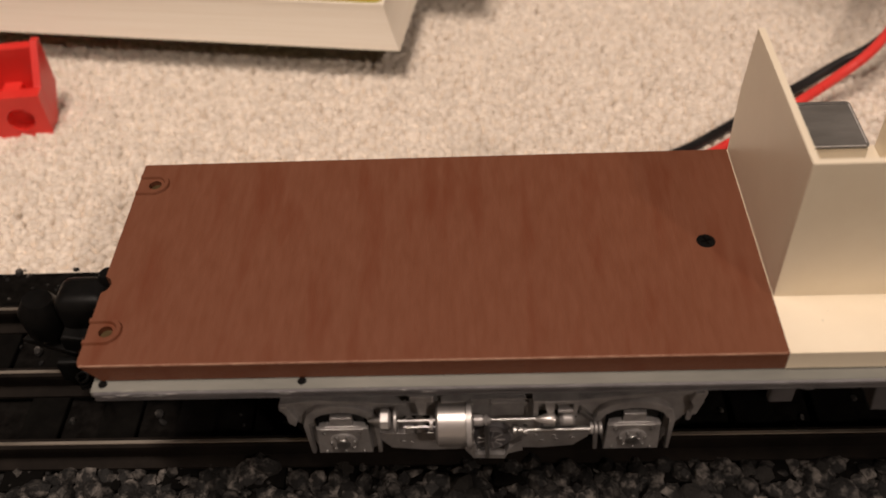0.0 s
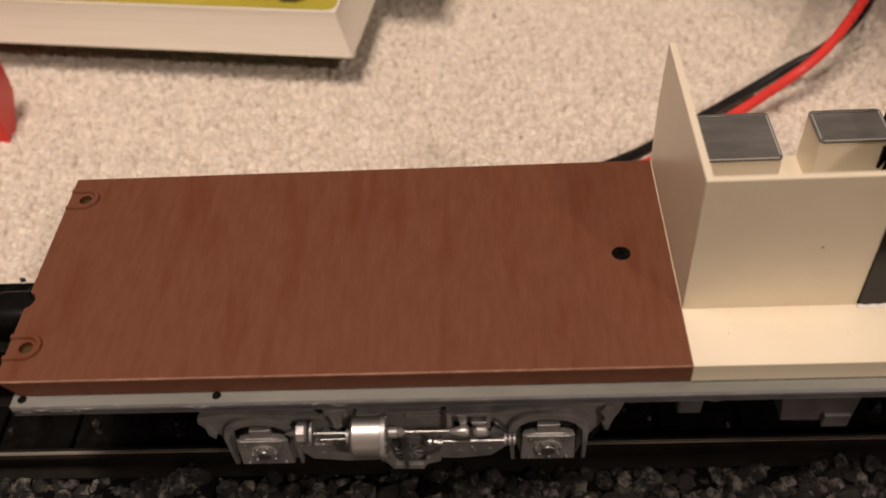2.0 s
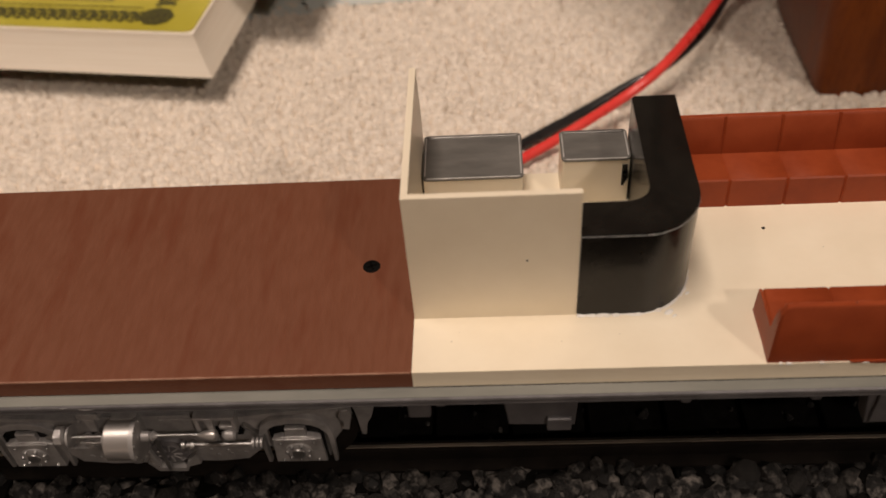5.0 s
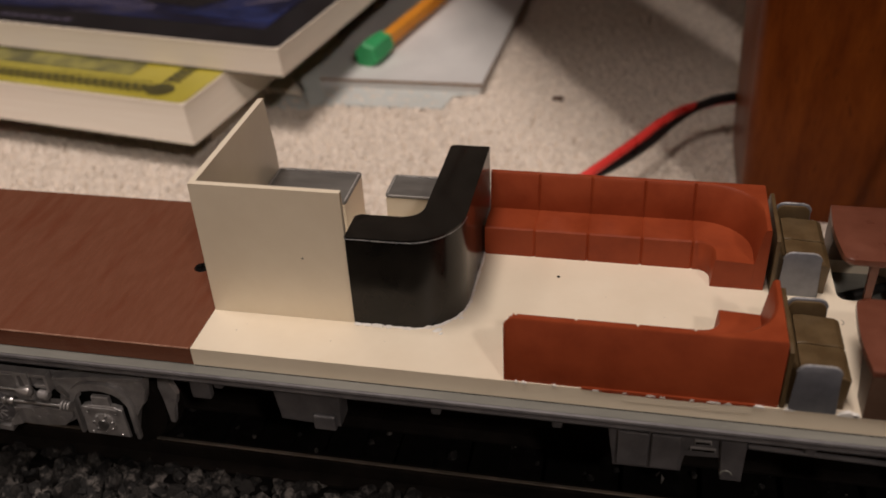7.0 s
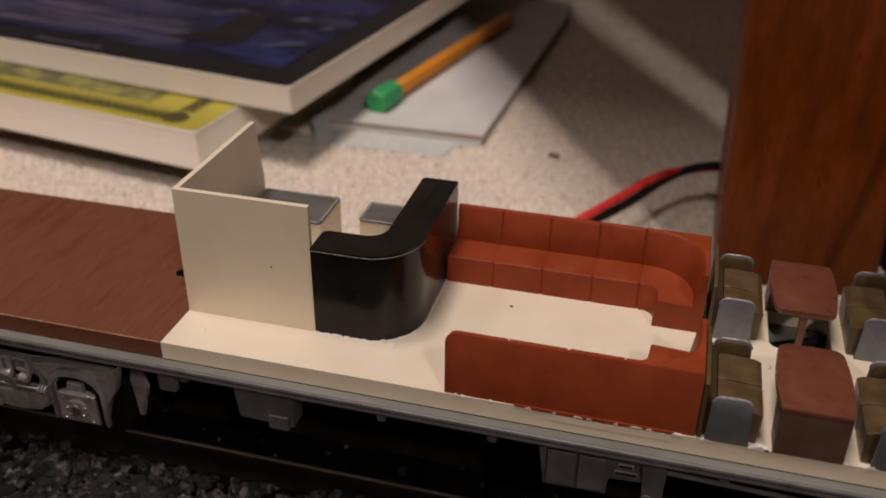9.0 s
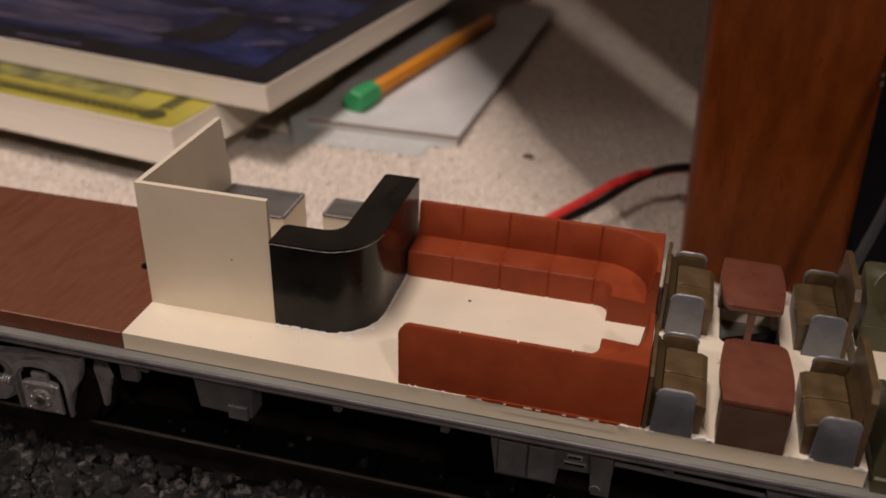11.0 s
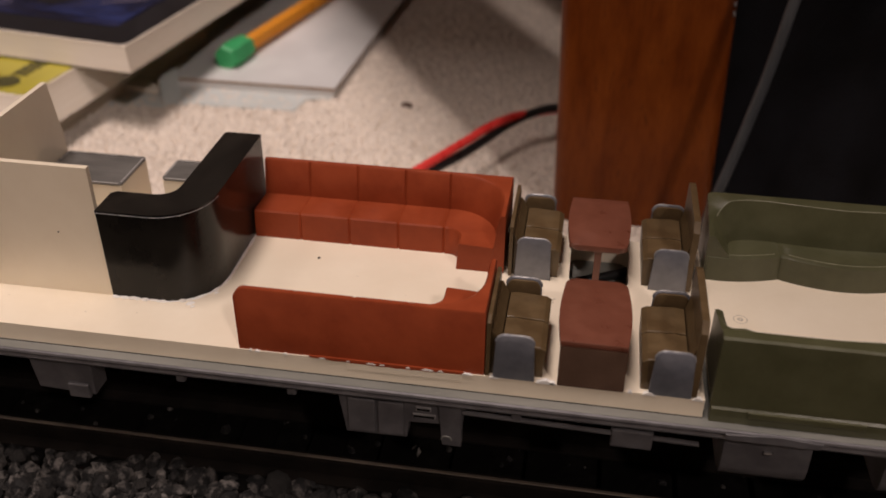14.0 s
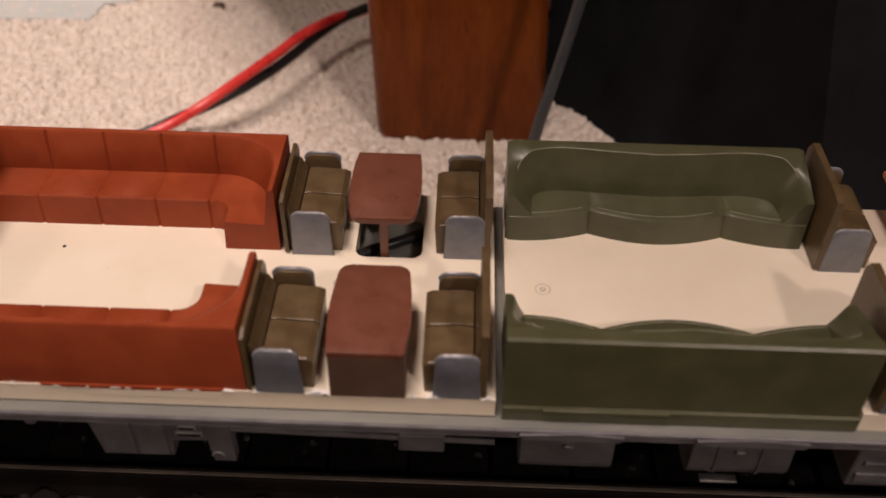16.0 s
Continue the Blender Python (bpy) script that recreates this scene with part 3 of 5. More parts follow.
        part("hood", pr(outer + inner, -.55, .65, .14), M_SILVER, sf, smooth=True)
        part("window", pr(rect(xa - half + 1.0, xa + half - 1.0, 29.4, 32.9), .4, .75, .3), M_BLACK, sf, "dark opening")
        for dx in (-half + .95, half - .75):
            part("pedestal", pr(rect(xa + dx - .2, xa + dx + .2, 22.4, 31.4), -.2, .8, .06), M_BLACK, sf)
        jb = part("axle_box", pr([(xa - 4.5, 22.7), (xa + 4.5, 22.7), (xa + 4.3, 29.6), (xa + 2.6, 30.2), (xa - 2.6, 30.2), (xa - 4.2, 29.6)], -.8, 1.6, .2), M_SILVER, tr, "silver axle box")
        part("lip", pr(rect(xa - 3.5, xa + 3.5, 29.2, 29.9), -1.05, -.5, .12), M_SILVER, jb)
        part("tab", pr([(xa - 1.9, 30.0), (xa + 1.9, 30.0), (xa + 1.8, 32.2), (xa - 1.7, 32.2)], -.5, 1.2, .2), M_SILVER, jb)
        bm = tube(bmesh.new(), [(xa, fy(-.7), 26.2), (xa, fy(-1.15), 26.2), (xa, fy(-1.35), 26.2)], [2.35, 2.3, 1.6], 22)
        part("cap_ring", bm, M_SILVER, jb, smooth=True)
        part("hub", tube(bmesh.new(), [(xa, fy(-1.2), 26.2), (xa, fy(-1.6), 26.2), (xa, fy(-1.75), 26.2)], [1.2, 1.1, .6], 16), M_BRIGHT, jb, smooth=True)
        for k in range(7):
            a = k * math.tau / 7 + .3
            x, z = xa + 2.0 * math.cos(a), 26.2 + 2.0 * math.sin(a)
            part("bolt", tube(bmesh.new(), [(x, fy(-1.1), z), (x, fy(-1.62), z)], [.32, .22], 6), M_BRIGHT, jb)
        for x, z in ((xa - 3.1, 23.4), (xa + 3.1, 23.4), (xa - 2.9, 28.6), (xa + 2.9, 28.6)):
            part("bolt", tube(bmesh.new(), [(x, fy(-.7), z), (x, fy(-1.15), z)], [.3, .2], 6), M_BRIGHT, jb)
    # brake cylinder and its rods
    cy = turned("brake_cylinder", (-52.9, -52.5, -48.2, -48.0), [3.2, 3.75, 3.75, 3.4], M_CYLINDER, -1.8, 32.5, tr, 32, "satin silver brake cylinder")
    turned("flange", (-48.1, -47.3, -47.1), [4.15, 4.15, 3.4], M_SILVER, -1.8, 32.4, cy, 28)
    for k in range(10):
        a = k * math.tau / 10
        y, z = -1.8 + 3.75 * math.cos(a), 32.4 + 3.75 * math.sin(a)
        part("bolt", tube(bmesh.new(), [(-47.3, fy(y), z), (-46.9, fy(y), z)], .28, 6), M_BRIGHT, cy)
    turned("cone", (-63.8, -63.4, -61.8), [.12, .3, .85], M_BRIGHT, -1.8, 33.3, tr)
    turned("slack_adjuster", (-61.9, -61.6, -60.4, -60.0), [1.0, 1.75, 1.75, 1.2], M_SILVER, -1.8, 33.7, tr, 8)
    turned("disc", (-59.5, -59.1), [2.0, 2.0], M_SILVER, -1.8, 33.5, tr, 18)
    turned("rod", (-59.2, -53.0), [.36, .36], M_BRIGHT, -1.9, 33.3, tr, 10)
    turned("rod", (-58.2, -53.0), [.22, .22], M_BRIGHT, -1.9, 31.6, tr, 8)
    turned("disc", (-53.9, -53.4), [1.3, 1.3], M_SILVER, -1.9, 32.4, tr, 14)
    turned("collar", (-47.0, -45.6, -45.4, -45.0, -44.6, -44.3), [.95, .95, .7, 1.0, .6, .45], M_SILVER, -1.9, 33.2, tr)
    turned("rod", (-44.6, -36.6), [.33, .33], M_BRIGHT, -1.9, 33.3, tr, 10)
    turned("lever_end", (-37.2, -36.4, -34.8, -34.2, -33.9), [.35, .7, 1.1, .95, .4], M_CYLINDER, -2.0, 33.3, tr, 12)
    part("lever", pr([(-35.3, 33.6), (-34.4, 33.6), (-34.2, 37.2), (-35.9, 37.2)], -1.5, -.8, .1), M_SILVER, tr)
    guide = part("lever_guide", pr(rect(-37.6, -30.6, 36.1, 36.9), -1.2, .6, .15), M_SILVER, tr)
    part("guide_bar", pr(rect(-37.6, -36.8, 32.8, 36.1), -1.2, .6, .12), M_SILVER, guide)
    part("guide_bar", pr(rect(-31.3, -30.6, 32.8, 36.1), -1.2, .6, .12), M_SILVER, guide)
    part("guide_bar", pr(rect(-33.6, -31.3, 33.6, 34.4), -1.2, .6, .12), M_SILVER, guide)
    turned("shaft", (-33.4, -32.8, -31.4, -31.0), [.6, 1.1, 1.1, .7], M_SILVER, -1.2, 32.2, tr)
    turned("rod", (-38.8, -28.4), [.42, .42], M_BRIGHT, -1.9, 30.3, tr, 10)
    turned("collar", (-41.5, -40.9, -40.7, -40.2, -39.9, -39.2, -39.1, -38.5), [.12, .5, .95, .95, .6, .6, 1.05, .9], M_BRIGHT, -1.9, 30.2, tr)
    for x in (-28.3, -27.6, -26.9):
        turned("disc", (x - .22, x + .22), [1.0, 1.0], M_SILVER, -1.8, 30.4, tr, 12)
    hg = part("hanger", pr(rect(-56.9, -53.2, 37.4, 38.9), -1.4, 1.2, .2), M_SILVER, tr)
    part("tongue", pr([(-56.1, 37.4), (-54.2, 37.4), (-54.5, 33.9), (-55.7, 33.9)], -1.3, -.6, .15), M_SILVER, hg)
    # belt wheel, strut and foot
    part("belt_wheel", tube(bmesh.new(), [(-44.3, fy(.6), 26.2), (-44.3, fy(-.5), 26.2), (-44.3, fy(-.7), 26.2), (-44.3, fy(-.9), 26.2)], [3.3, 3.3, 2.6, 2.4], 24), M_FRAME, tr, "dark grey belt wheel", smooth=True)
    for k in range(9):
        a = k * math.tau / 9
        part("spoke", tube(bmesh.new(), [(-44.3 + .8 * math.cos(a), fy(-.95), 26.2 + .8 * math.sin(a)), (-44.3 + 2.3 * math.cos(a), fy(-.95), 26.2 + 2.3 * math.sin(a))], .16, 5), M_SILVER, tr)
    part("strut", tube(bmesh.new(), [(-44.9, fy(-1.8), 22.6), (-44.9, fy(-1.8), 32.6)], .36, 10), M_BRIGHT, tr, smooth=True)
    part("foot", pr([(-47.6, 24.6), (-47.0, 22.6), (-42.0, 22.4), (-41.4, 24.6), (-39.2, 26.9), (-39.1, 23.8), (-41.6, 23.2), (-42.0, 21.4), (-47.2, 21.6), (-48.6, 24.2)], -1.6, .4, .2), M_SILVER, tr)
    part("guard", pr([(-48.3, 27.6), (-47.4, 27.8), (-46.6, 23.2), (-47.4, 22.8)], -1.4, .4, .2), M_SILVER, tr)
    for xs in (-57.4, -55.6, -35.4, -33.0):
        bms = tube(bmesh.new(), [(xs + .7 * math.cos(k * .8), fy(-.5) + .7 * math.sin(k * .8), 28.6 + k * .07) for k in range(46)], .2, 6)
        part("spring", bms, M_SILVER, tr, smooth=True)
    rgt = random.Random(21 + side)
    for k in range(16):
        xs = rgt.uniform(-59, -50) if k % 2 else rgt.uniform(-38, -29)
        zs = rgt.uniform(24.6, 28.4)
        part("nut", tube(bmesh.new(), [(xs, fy(.8), zs), (xs, fy(-.1 - .5 * rgt.random()), zs)], rgt.uniform(.25, .55), 6), M_SILVER, tr)


def truck_at():
    tr = thing("truck", (-44.6, MID, 15), "dull silver four-wheel passenger truck with brake cylinder and rods", "railway truck")
    for side in (0, 1):
        sideframe_of(tr, side)
    part("end_bracket", prism(bmesh.new(), [(-11.2, 37.5), (-10.0, 38.2), (-9.6, 32.0), (-8.4, 29.6), (-9.0, 27.2), (-10.0, 26.2), (-10.4, 22.0), (-11.3, 22.2), (-11.2, 27.6), (-12.2, 31.0), (-11.4, 33.0)], "y", 4.9, 6.3, bevel=.3), M_SILVER, tr)
    for xa in (-68.5, -21.3):
        part("axle", tube(bmesh.new(), [(xa, 2, 24.6), (xa, WIDE - 2, 24.6)], 1.6, 12), M_RAIL, tr, smooth=True)
        for y in (MID - 16.4, MID + 16.4):
            s = 1 if y > MID else -1
            part("wheel", tube(bmesh.new(), [(xa, y - 2.4 * s, 24.6), (xa, y - 1.2 * s, 24.6), (xa, y - 1.1 * s, 24.6), (xa, y + 2.2 * s, 24.6)], [11.0, 11.0, 9.7, 9.5], 40), M_RAIL, tr, "dark metal wheel", smooth=True)
    part("bolster", rbox(-51, -38, 2.4, WIDE - 2.4, 34, 41.2, bevel=.5), M_BLACK, tr, "black bolster")
    return tr


truck_at()

# ---- coupler ----
cp = thing("coupler", (-112, MID, 20), "black knuckle coupler on its drawbar at the coach end", "coupler")
part("drawbar", prism(bmesh.new(), [(-90, 17), (-109, 17.5), (-121, 19), (-121, 29), (-109, 30.5), (-90, 30)], "z", 26.5, 30.5, bevel=.6), M_BLACK, cp)
part("knuckle", rbox(-121.6, -111.4, 21.0, 29.0, 27.0, 37.0, bevel=2.4, seg=4), M_BLACK, cp, smooth=True)
part("jaw", tube(bmesh.new(), [(-126.4, 25.6, 24.6), (-126.4, 25.6, 26), (-126.6, 25.6, 31), (-126.2, 25.8, 33.4)], [3.0, 3.8, 3.9, 2.6], 20), M_BLACK, cp, smooth=True)
part("pin", tube(bmesh.new(), [(-112.2, 27.4, 33), (-112.2, 27.4, 37.4), (-112.2, 27.4, 38.3)], [1.9, 1.9, 1.3], 16), M_BLACK, cp, smooth=True)
part("trip_plate", prism(bmesh.new(), [(-132, 24.4), (-126.4, 30.4), (-111, 30), (-111, 19), (-121, 20.6), (-129, 23.6)], "z", 22.6, 24.0, bevel=.3), M_BLACK, cp)
part("trip_arm", rbox(-124, -108, 18.4, 20.2, 18.0, 23.8, bevel=.6), M_BLACK, cp)
part("trip_spring", tube(bmesh.new(), [(-119 + 1.0 * math.cos(k * .6), 17 + 1.0 * math.sin(k * .6), 18.5 + k * .09) for k in range(40)], .3, 6), M_BLACK, cp, smooth=True)

# ---- service bar ----
bar = thing("bar_partition", (10, 28, FLOOR), "tall cream styrene bar partition of two walls meeting at a corner", "partition")
part("cross_wall", prism(bmesh.new(), [(12.26, FLOOR), (47.0, FLOOR), (46.9, 60), (44.8, 73.3), (12.26, 73.3)], "x", 0.1, 1.2, bevel=.03), M_CREAM, bar)
part("long_wall", box(bmesh.new(), 0.1, 26.9, 11.2, 12.25, FLOOR, 73.3, bevel=.03), M_CREAM, bar)
part("wall_speck", tube(bmesh.new(), [(18.8, 11.3, 59.6), (18.8, 11.12, 59.6)], .16, 8), M_BLACK, bar, "tiny black speck")


def sink_unit(x0, x1, y0, y1, h, label):
    ob = thing("back_bar_cabinet", ((x0 + x1) / 2, (y0 + y1) / 2, FLOOR), label, "cabinet", "back bar cabinets")
    part("cabinet_body", box(bmesh.new(), x0 + .15, x1 - .15, y0 + .15, y1 - .15, FLOOR, h - .5, bevel=.15), M_CREAM, ob)
    top = part("metal_top", prism(bmesh.new(), rounded(x0, x1, y0, y1, .9, 4), "z", h - .48, h, bevel=.1), M_ALU, ob, "dull grey metal worktop")
    part("rim", rbox(x0 + .9, x1 - .8, y1 - 1.0, y1 - .66, h, h + .24, bevel=.1), M_BRIGHT, top, "bright raised rim")
    part("rim", rbox(x0 + .8, x1 - .7, y0 + .06, y0 + .28, h, h + .1, bevel=.04), M_RIM, top, "worn light rim")
    part("rim", rbox(x0 + .3, x0 + .54, y0 + .9, y1 - .9, h, h + .12, bevel=.05), M_RIM, top, "worn light rim")
    part("rim", rbox(x1 - .54, x1 - .3, y0 + .9, y1 - .9, h, h + .12, bevel=.05), M_RIM, top, "worn light rim")
    return ob


sink_unit(1.4, 19.3, 34.5, 46.9, 56.7, "cream back bar cabinet with a wide grey metal worktop")
second = sink_unit(26.2, 38.5, 38.4, 46.9, 56.7, "cream back bar cabinet with small grey metal worktop, smeared black")
bm = bmesh.new()
for k in range(7):
    box(bm, 37.0 + .2 * (k % 3), 37.5 + .22 * (k % 4), 38.1, 38.6, 50.6 + k * .55, 51.9 + k * .55 + .3 * (k % 2))
part("paint_smear", bm, M_COUNTER, second, "black paint smear")


def counter_outline(n=10):
    out = [(27.0, 10.9), (36.5, 10.9)]
    out += [(36.5 + 9.7 * math.sin(k * math.pi / 2 / n), 20.6 - 9.7 * math.cos(k * math.pi / 2 / n)) for k in range(1, n + 1)]
    out += [(46.2, 45.0), (46.05, 45.2), (39.2, 45.2), (38.6, 44.6)]
    out += [(38.6 - 3.4 + 3.4 * math.cos(k * math.pi / 2 / 6), 21.6 - 3.4 * math.sin(k * math.pi / 2 / 6)) for k in range(7)]
    out += [(27.9, 18.2), (27.0, 17.4)]
    return out


ctr = thing("bar_counter", (38, 26, FLOOR), "glossy black curved bar counter on the cream floor", "bar counter")
part("counter_body", prism(bmesh.new(), counter_outline(), "z", FLOOR, 64.55), M_COUNTER, ctr, smooth=True)
top = part("counter_top", prism(bmesh.new(), [(38 + (x - 38) * 1.006, 26 + (y - 26) * 1.004) for x, y in counter_outline()], "z", 64.57, 65.1, bevel=.08), M_COUNTER, ctr, smooth=True)
rngc = random.Random(3)
foot = []
for (xa, ya), (xb, yb_) in zip(counter_outline()[:14], counter_outline()[1:15]):
    n = max(1, int(math.hypot(xb - xa, yb_ - ya) / .5))
    foot += [(xa + (xb - xa) * k / n, ya + (yb_ - ya) * k / n) for k in range(n)]
bm = tube(bmesh.new(), [(x + rngc.uniform(-.12, .12), y + rngc.uniform(-.12, .12), FLOOR) for x, y in foot], [rngc.uniform(.2, .58) for p in foot], 6)
part("paint_line", bm, M_PAINT, ctr, "uneven white paint line at the foot", smooth=True)
for x, y, w in ((42.0, 11.2, .9), (42.8, 10.3, .45), (45.6, 15.2, .5)):
    bm = bmesh.new()
    bmesh.ops.create_uvsphere(bm, u_segments=10, v_segments=6, radius=1, matrix=Matrix.LocRotScale((x, y, FLOOR), Euler((0, 0, .6)), (w, w * .6, .25)))
    part("paint_drop", bm, M_PAINT, ctr, "dried drop of white paint", smooth=True)
edge = [p for p in counter_outline()[:12]]
bm = tube(bmesh.new(), [(38 + (x - 38) * 1.007, 26 + (y - 26) * 1.006, 64.62) for x, y in edge], .07, 6)
part("worn_seam", bm, M_WORN, top, "thin worn light seam")


# ---- sofas ----
def sweep(bm, profile, x0, x1, y_end, ex, grooves, flip, groove_cols):
    """A moulded settee: a profile of (depth, height, corner radius) along the wall, round a corner and along the end."""
    xs = sorted(set([x0, x1 - 14.5] + ([x0 + .3, x0 + .8, x0 + 1.7] if flip else []) + [g + d for g in grooves for d in (-.32, 0, .32) if x0 < g < x1 - 12.7]))
    rings = []
    def place(d, h, x, y):
        return (x, WIDE - y if flip else y, FLOOR + h)
    for x in xs:
        deep = any(abs(x - g) < 1e-6 for g in grooves)
        ring = []
        for c, (d, h, r) in enumerate(profile):
            dd, hh = (d - .28, h - .24) if deep and c in groove_cols else (d, h)
            if flip and hh > 6:
                hh -= 1.7 * max(0, 1 - (x - x0) / 1.7) ** 2
            ring.append(place(dd, hh, x, WIDE - dd))
        rings.append(ring)
    n = 10
    for k in range(n + 1):
        a = k / n * math.pi / 2
        ring = []
        for d, h, r in profile:
            cx, cy = x1 - d * ex - r, WIDE - d - r
            ring.append(place(d, h, cx + r * math.sin(a), cy + r * math.cos(a)))
        rings.append(ring)
    rings.append([place(d, h, x1 - d * ex, y_end) for d, h, r in profile])
    return loft(bm, rings)


RED_GROOVES = (56.0, 66.2, 76.3, 85.6)


def red_sofa(x0, flip, label):
    y = 8 if flip else 39
    so = thing("settee", (75, y, FLOOR), label, "sofa", "red lounge settees")
    back = [(0.2, 0, 0), (0.2, 12.5, 0), (0.4, 12.9, 0), (1.2, 12.9, 9), (1.6, 12.4, 9.2), (2.7, 5.6, 9.5), (2.7, 0, 9.5)]
    seat = [(2.72, 0, 9.5), (2.72, 5.55, 9.5), (10.35, 5.9, 3.3), (10.62, 5.62, 3), (11.1, 0, 2.4)]
    part("backrest", sweep(bmesh.new(), back, x0, 98.45, 30.9, .86, RED_GROOVES, flip, (3, 4, 5)), M_RED, so, smooth=True)
    part("seat", sweep(bmesh.new(), seat, x0 + .1, 98.45, 30.9, .86, RED_GROOVES, flip, (1, 2, 3, 4)), M_RED, so, smooth=True)
    sgn = (lambda y: WIDE - y) if flip else (lambda y: y)
    rr = random.Random(31 + flip)
    # Broken pale lines paint the highlight on the worn top edge.
    x, d, h = x0 + 2.5, 1.15, 12.88
    while x < 84:
        w = rr.uniform(2, 7)
        if rr.random() < .55:
            part("worn_edge", tube(bmesh.new(), [(x, sgn(WIDE - d), FLOOR + h), (x + w, sgn(WIDE - d), FLOOR + h)], [.04, .055], 5), M_REDEDGE, so, "paler worn edge with its highlight painted in")
        x += w + rr.uniform(.6, 3)
    return so


red_sofa(46.27, False, "red orange moulded corner settee with grooved cushions beside the black counter")
rs = red_sofa(55.4, True, "red moulded corner settee with its plain back to the coach side")
rngp = random.Random(5)
bm = bmesh.new()
for x, w in ((57.2, .5), (58.3, .9), (63.4, .7), (69.8, 1.1), (74.6, .6), (78.2, 1.6), (80.4, .9), (85.0, .7), (87.6, 2.2), (90.4, 1.0), (94.6, 1.8)):
    pts = [(x + w * k / 5, FLOOR + (.06 + .2 * rngp.random() if 0 < k < 5 else -.05)) for k in range(6)]
    prism(bm, pts + [(x + w, FLOOR - .15), (x, FLOOR - .15)], "y", -.2, .3)
part("paint_chip", bm, M_PAINT, rs, "chipped cream paint at the foot")
seam = prism(bmesh.new(), [(-.07, 42.6), (0, 42.6), (0, 42.74), (-.05, 42.72)], "x", .2, 134.6)
part("seam", seam, M_TIE, lounge, "dark seam under the floor edge")
for x, w, h in ((99.2, 1.6, .5), (107.0, 3.2, .9), (109.3, 1.2, .5), (122.2, .8, .4), (124.6, 2.2, .7), (132.6, 1.8, .6)):
    ring = [(x + w * k / 7, FLOOR - .1 + h * math.sin(math.pi * k / 7) * rngp.uniform(.5, 1)) for k in range(8)]
    part("paint_blob", prism(bmesh.new(), ring + [(x + w, FLOOR - .25), (x, FLOOR - .25)], "y", -.16, .5, bevel=.05), M_PAINT, lounge, "blob of white paint")
lip = [(68 + 27 * k / 30, FLOOR - .04 - .3 * math.sin(math.pi * k / 30) - .12 * rngp.random()) for k in range(31)]
part("painted_lip", prism(bmesh.new(), lip + [(95.0, FLOOR + .3), (68, FLOOR + .3)], "y", -.14, .35), M_RED, rs, "red paint run over the floor edge")
part("floor_patch", rbox(74.5, 94.5, -.12, .2, 44.6, FLOOR - .3, bevel=.06), M_CREAM, coach, "cream filler strip")


def green_curves(flip, n=48):
    """Plan of the waved basin: outer wall, inner rim, inner foot, and the rim's height."""
    rows = []
    L, R, F, B = (135.7, 187.6, 34.7, WIDE - .2) if flip else (136.5, 187.6, 36.0, WIDE - .2)
    for k in range(n + 1):
        s = k / n
        a = math.pi * (1 - s)
        ca, sa = math.cos(a), math.sin(a)
        ix = (L + R) / 2 + (R - L - 2.6) / 2 * (1 if ca > 0 else -1) * abs(ca) ** (0.32 if flip else 0.42)
        iy = F + (B - 2.0 - F) * sa ** 0.34
        iy += -0.9 * math.cos((ix - (L + R) / 2) / 21 * math.pi) * sa ** 2
        fx = (L + R) / 2 + (ix - (L + R) / 2) * (0.955 - (0.03 if flip else 0.085) * abs(ca) ** 3)
        fy = F + (iy - F) * 0.80
        if ca < -0.78:
            ox, oy = L, F + (B - F) * min(1, sa / .62)
        elif ca > 0.78:
            ox, oy = R, F + (B - F) * min(1, sa / .62)
        else:
            ox, oy = (L + R) / 2 + ca / .78 * (R - L) / 2, B
        h = 9.6 + 3.6 * min(1, sa * 1.5)
        rows.append(((ox, oy), (ix, iy), (fx, fy), h))
    return rows


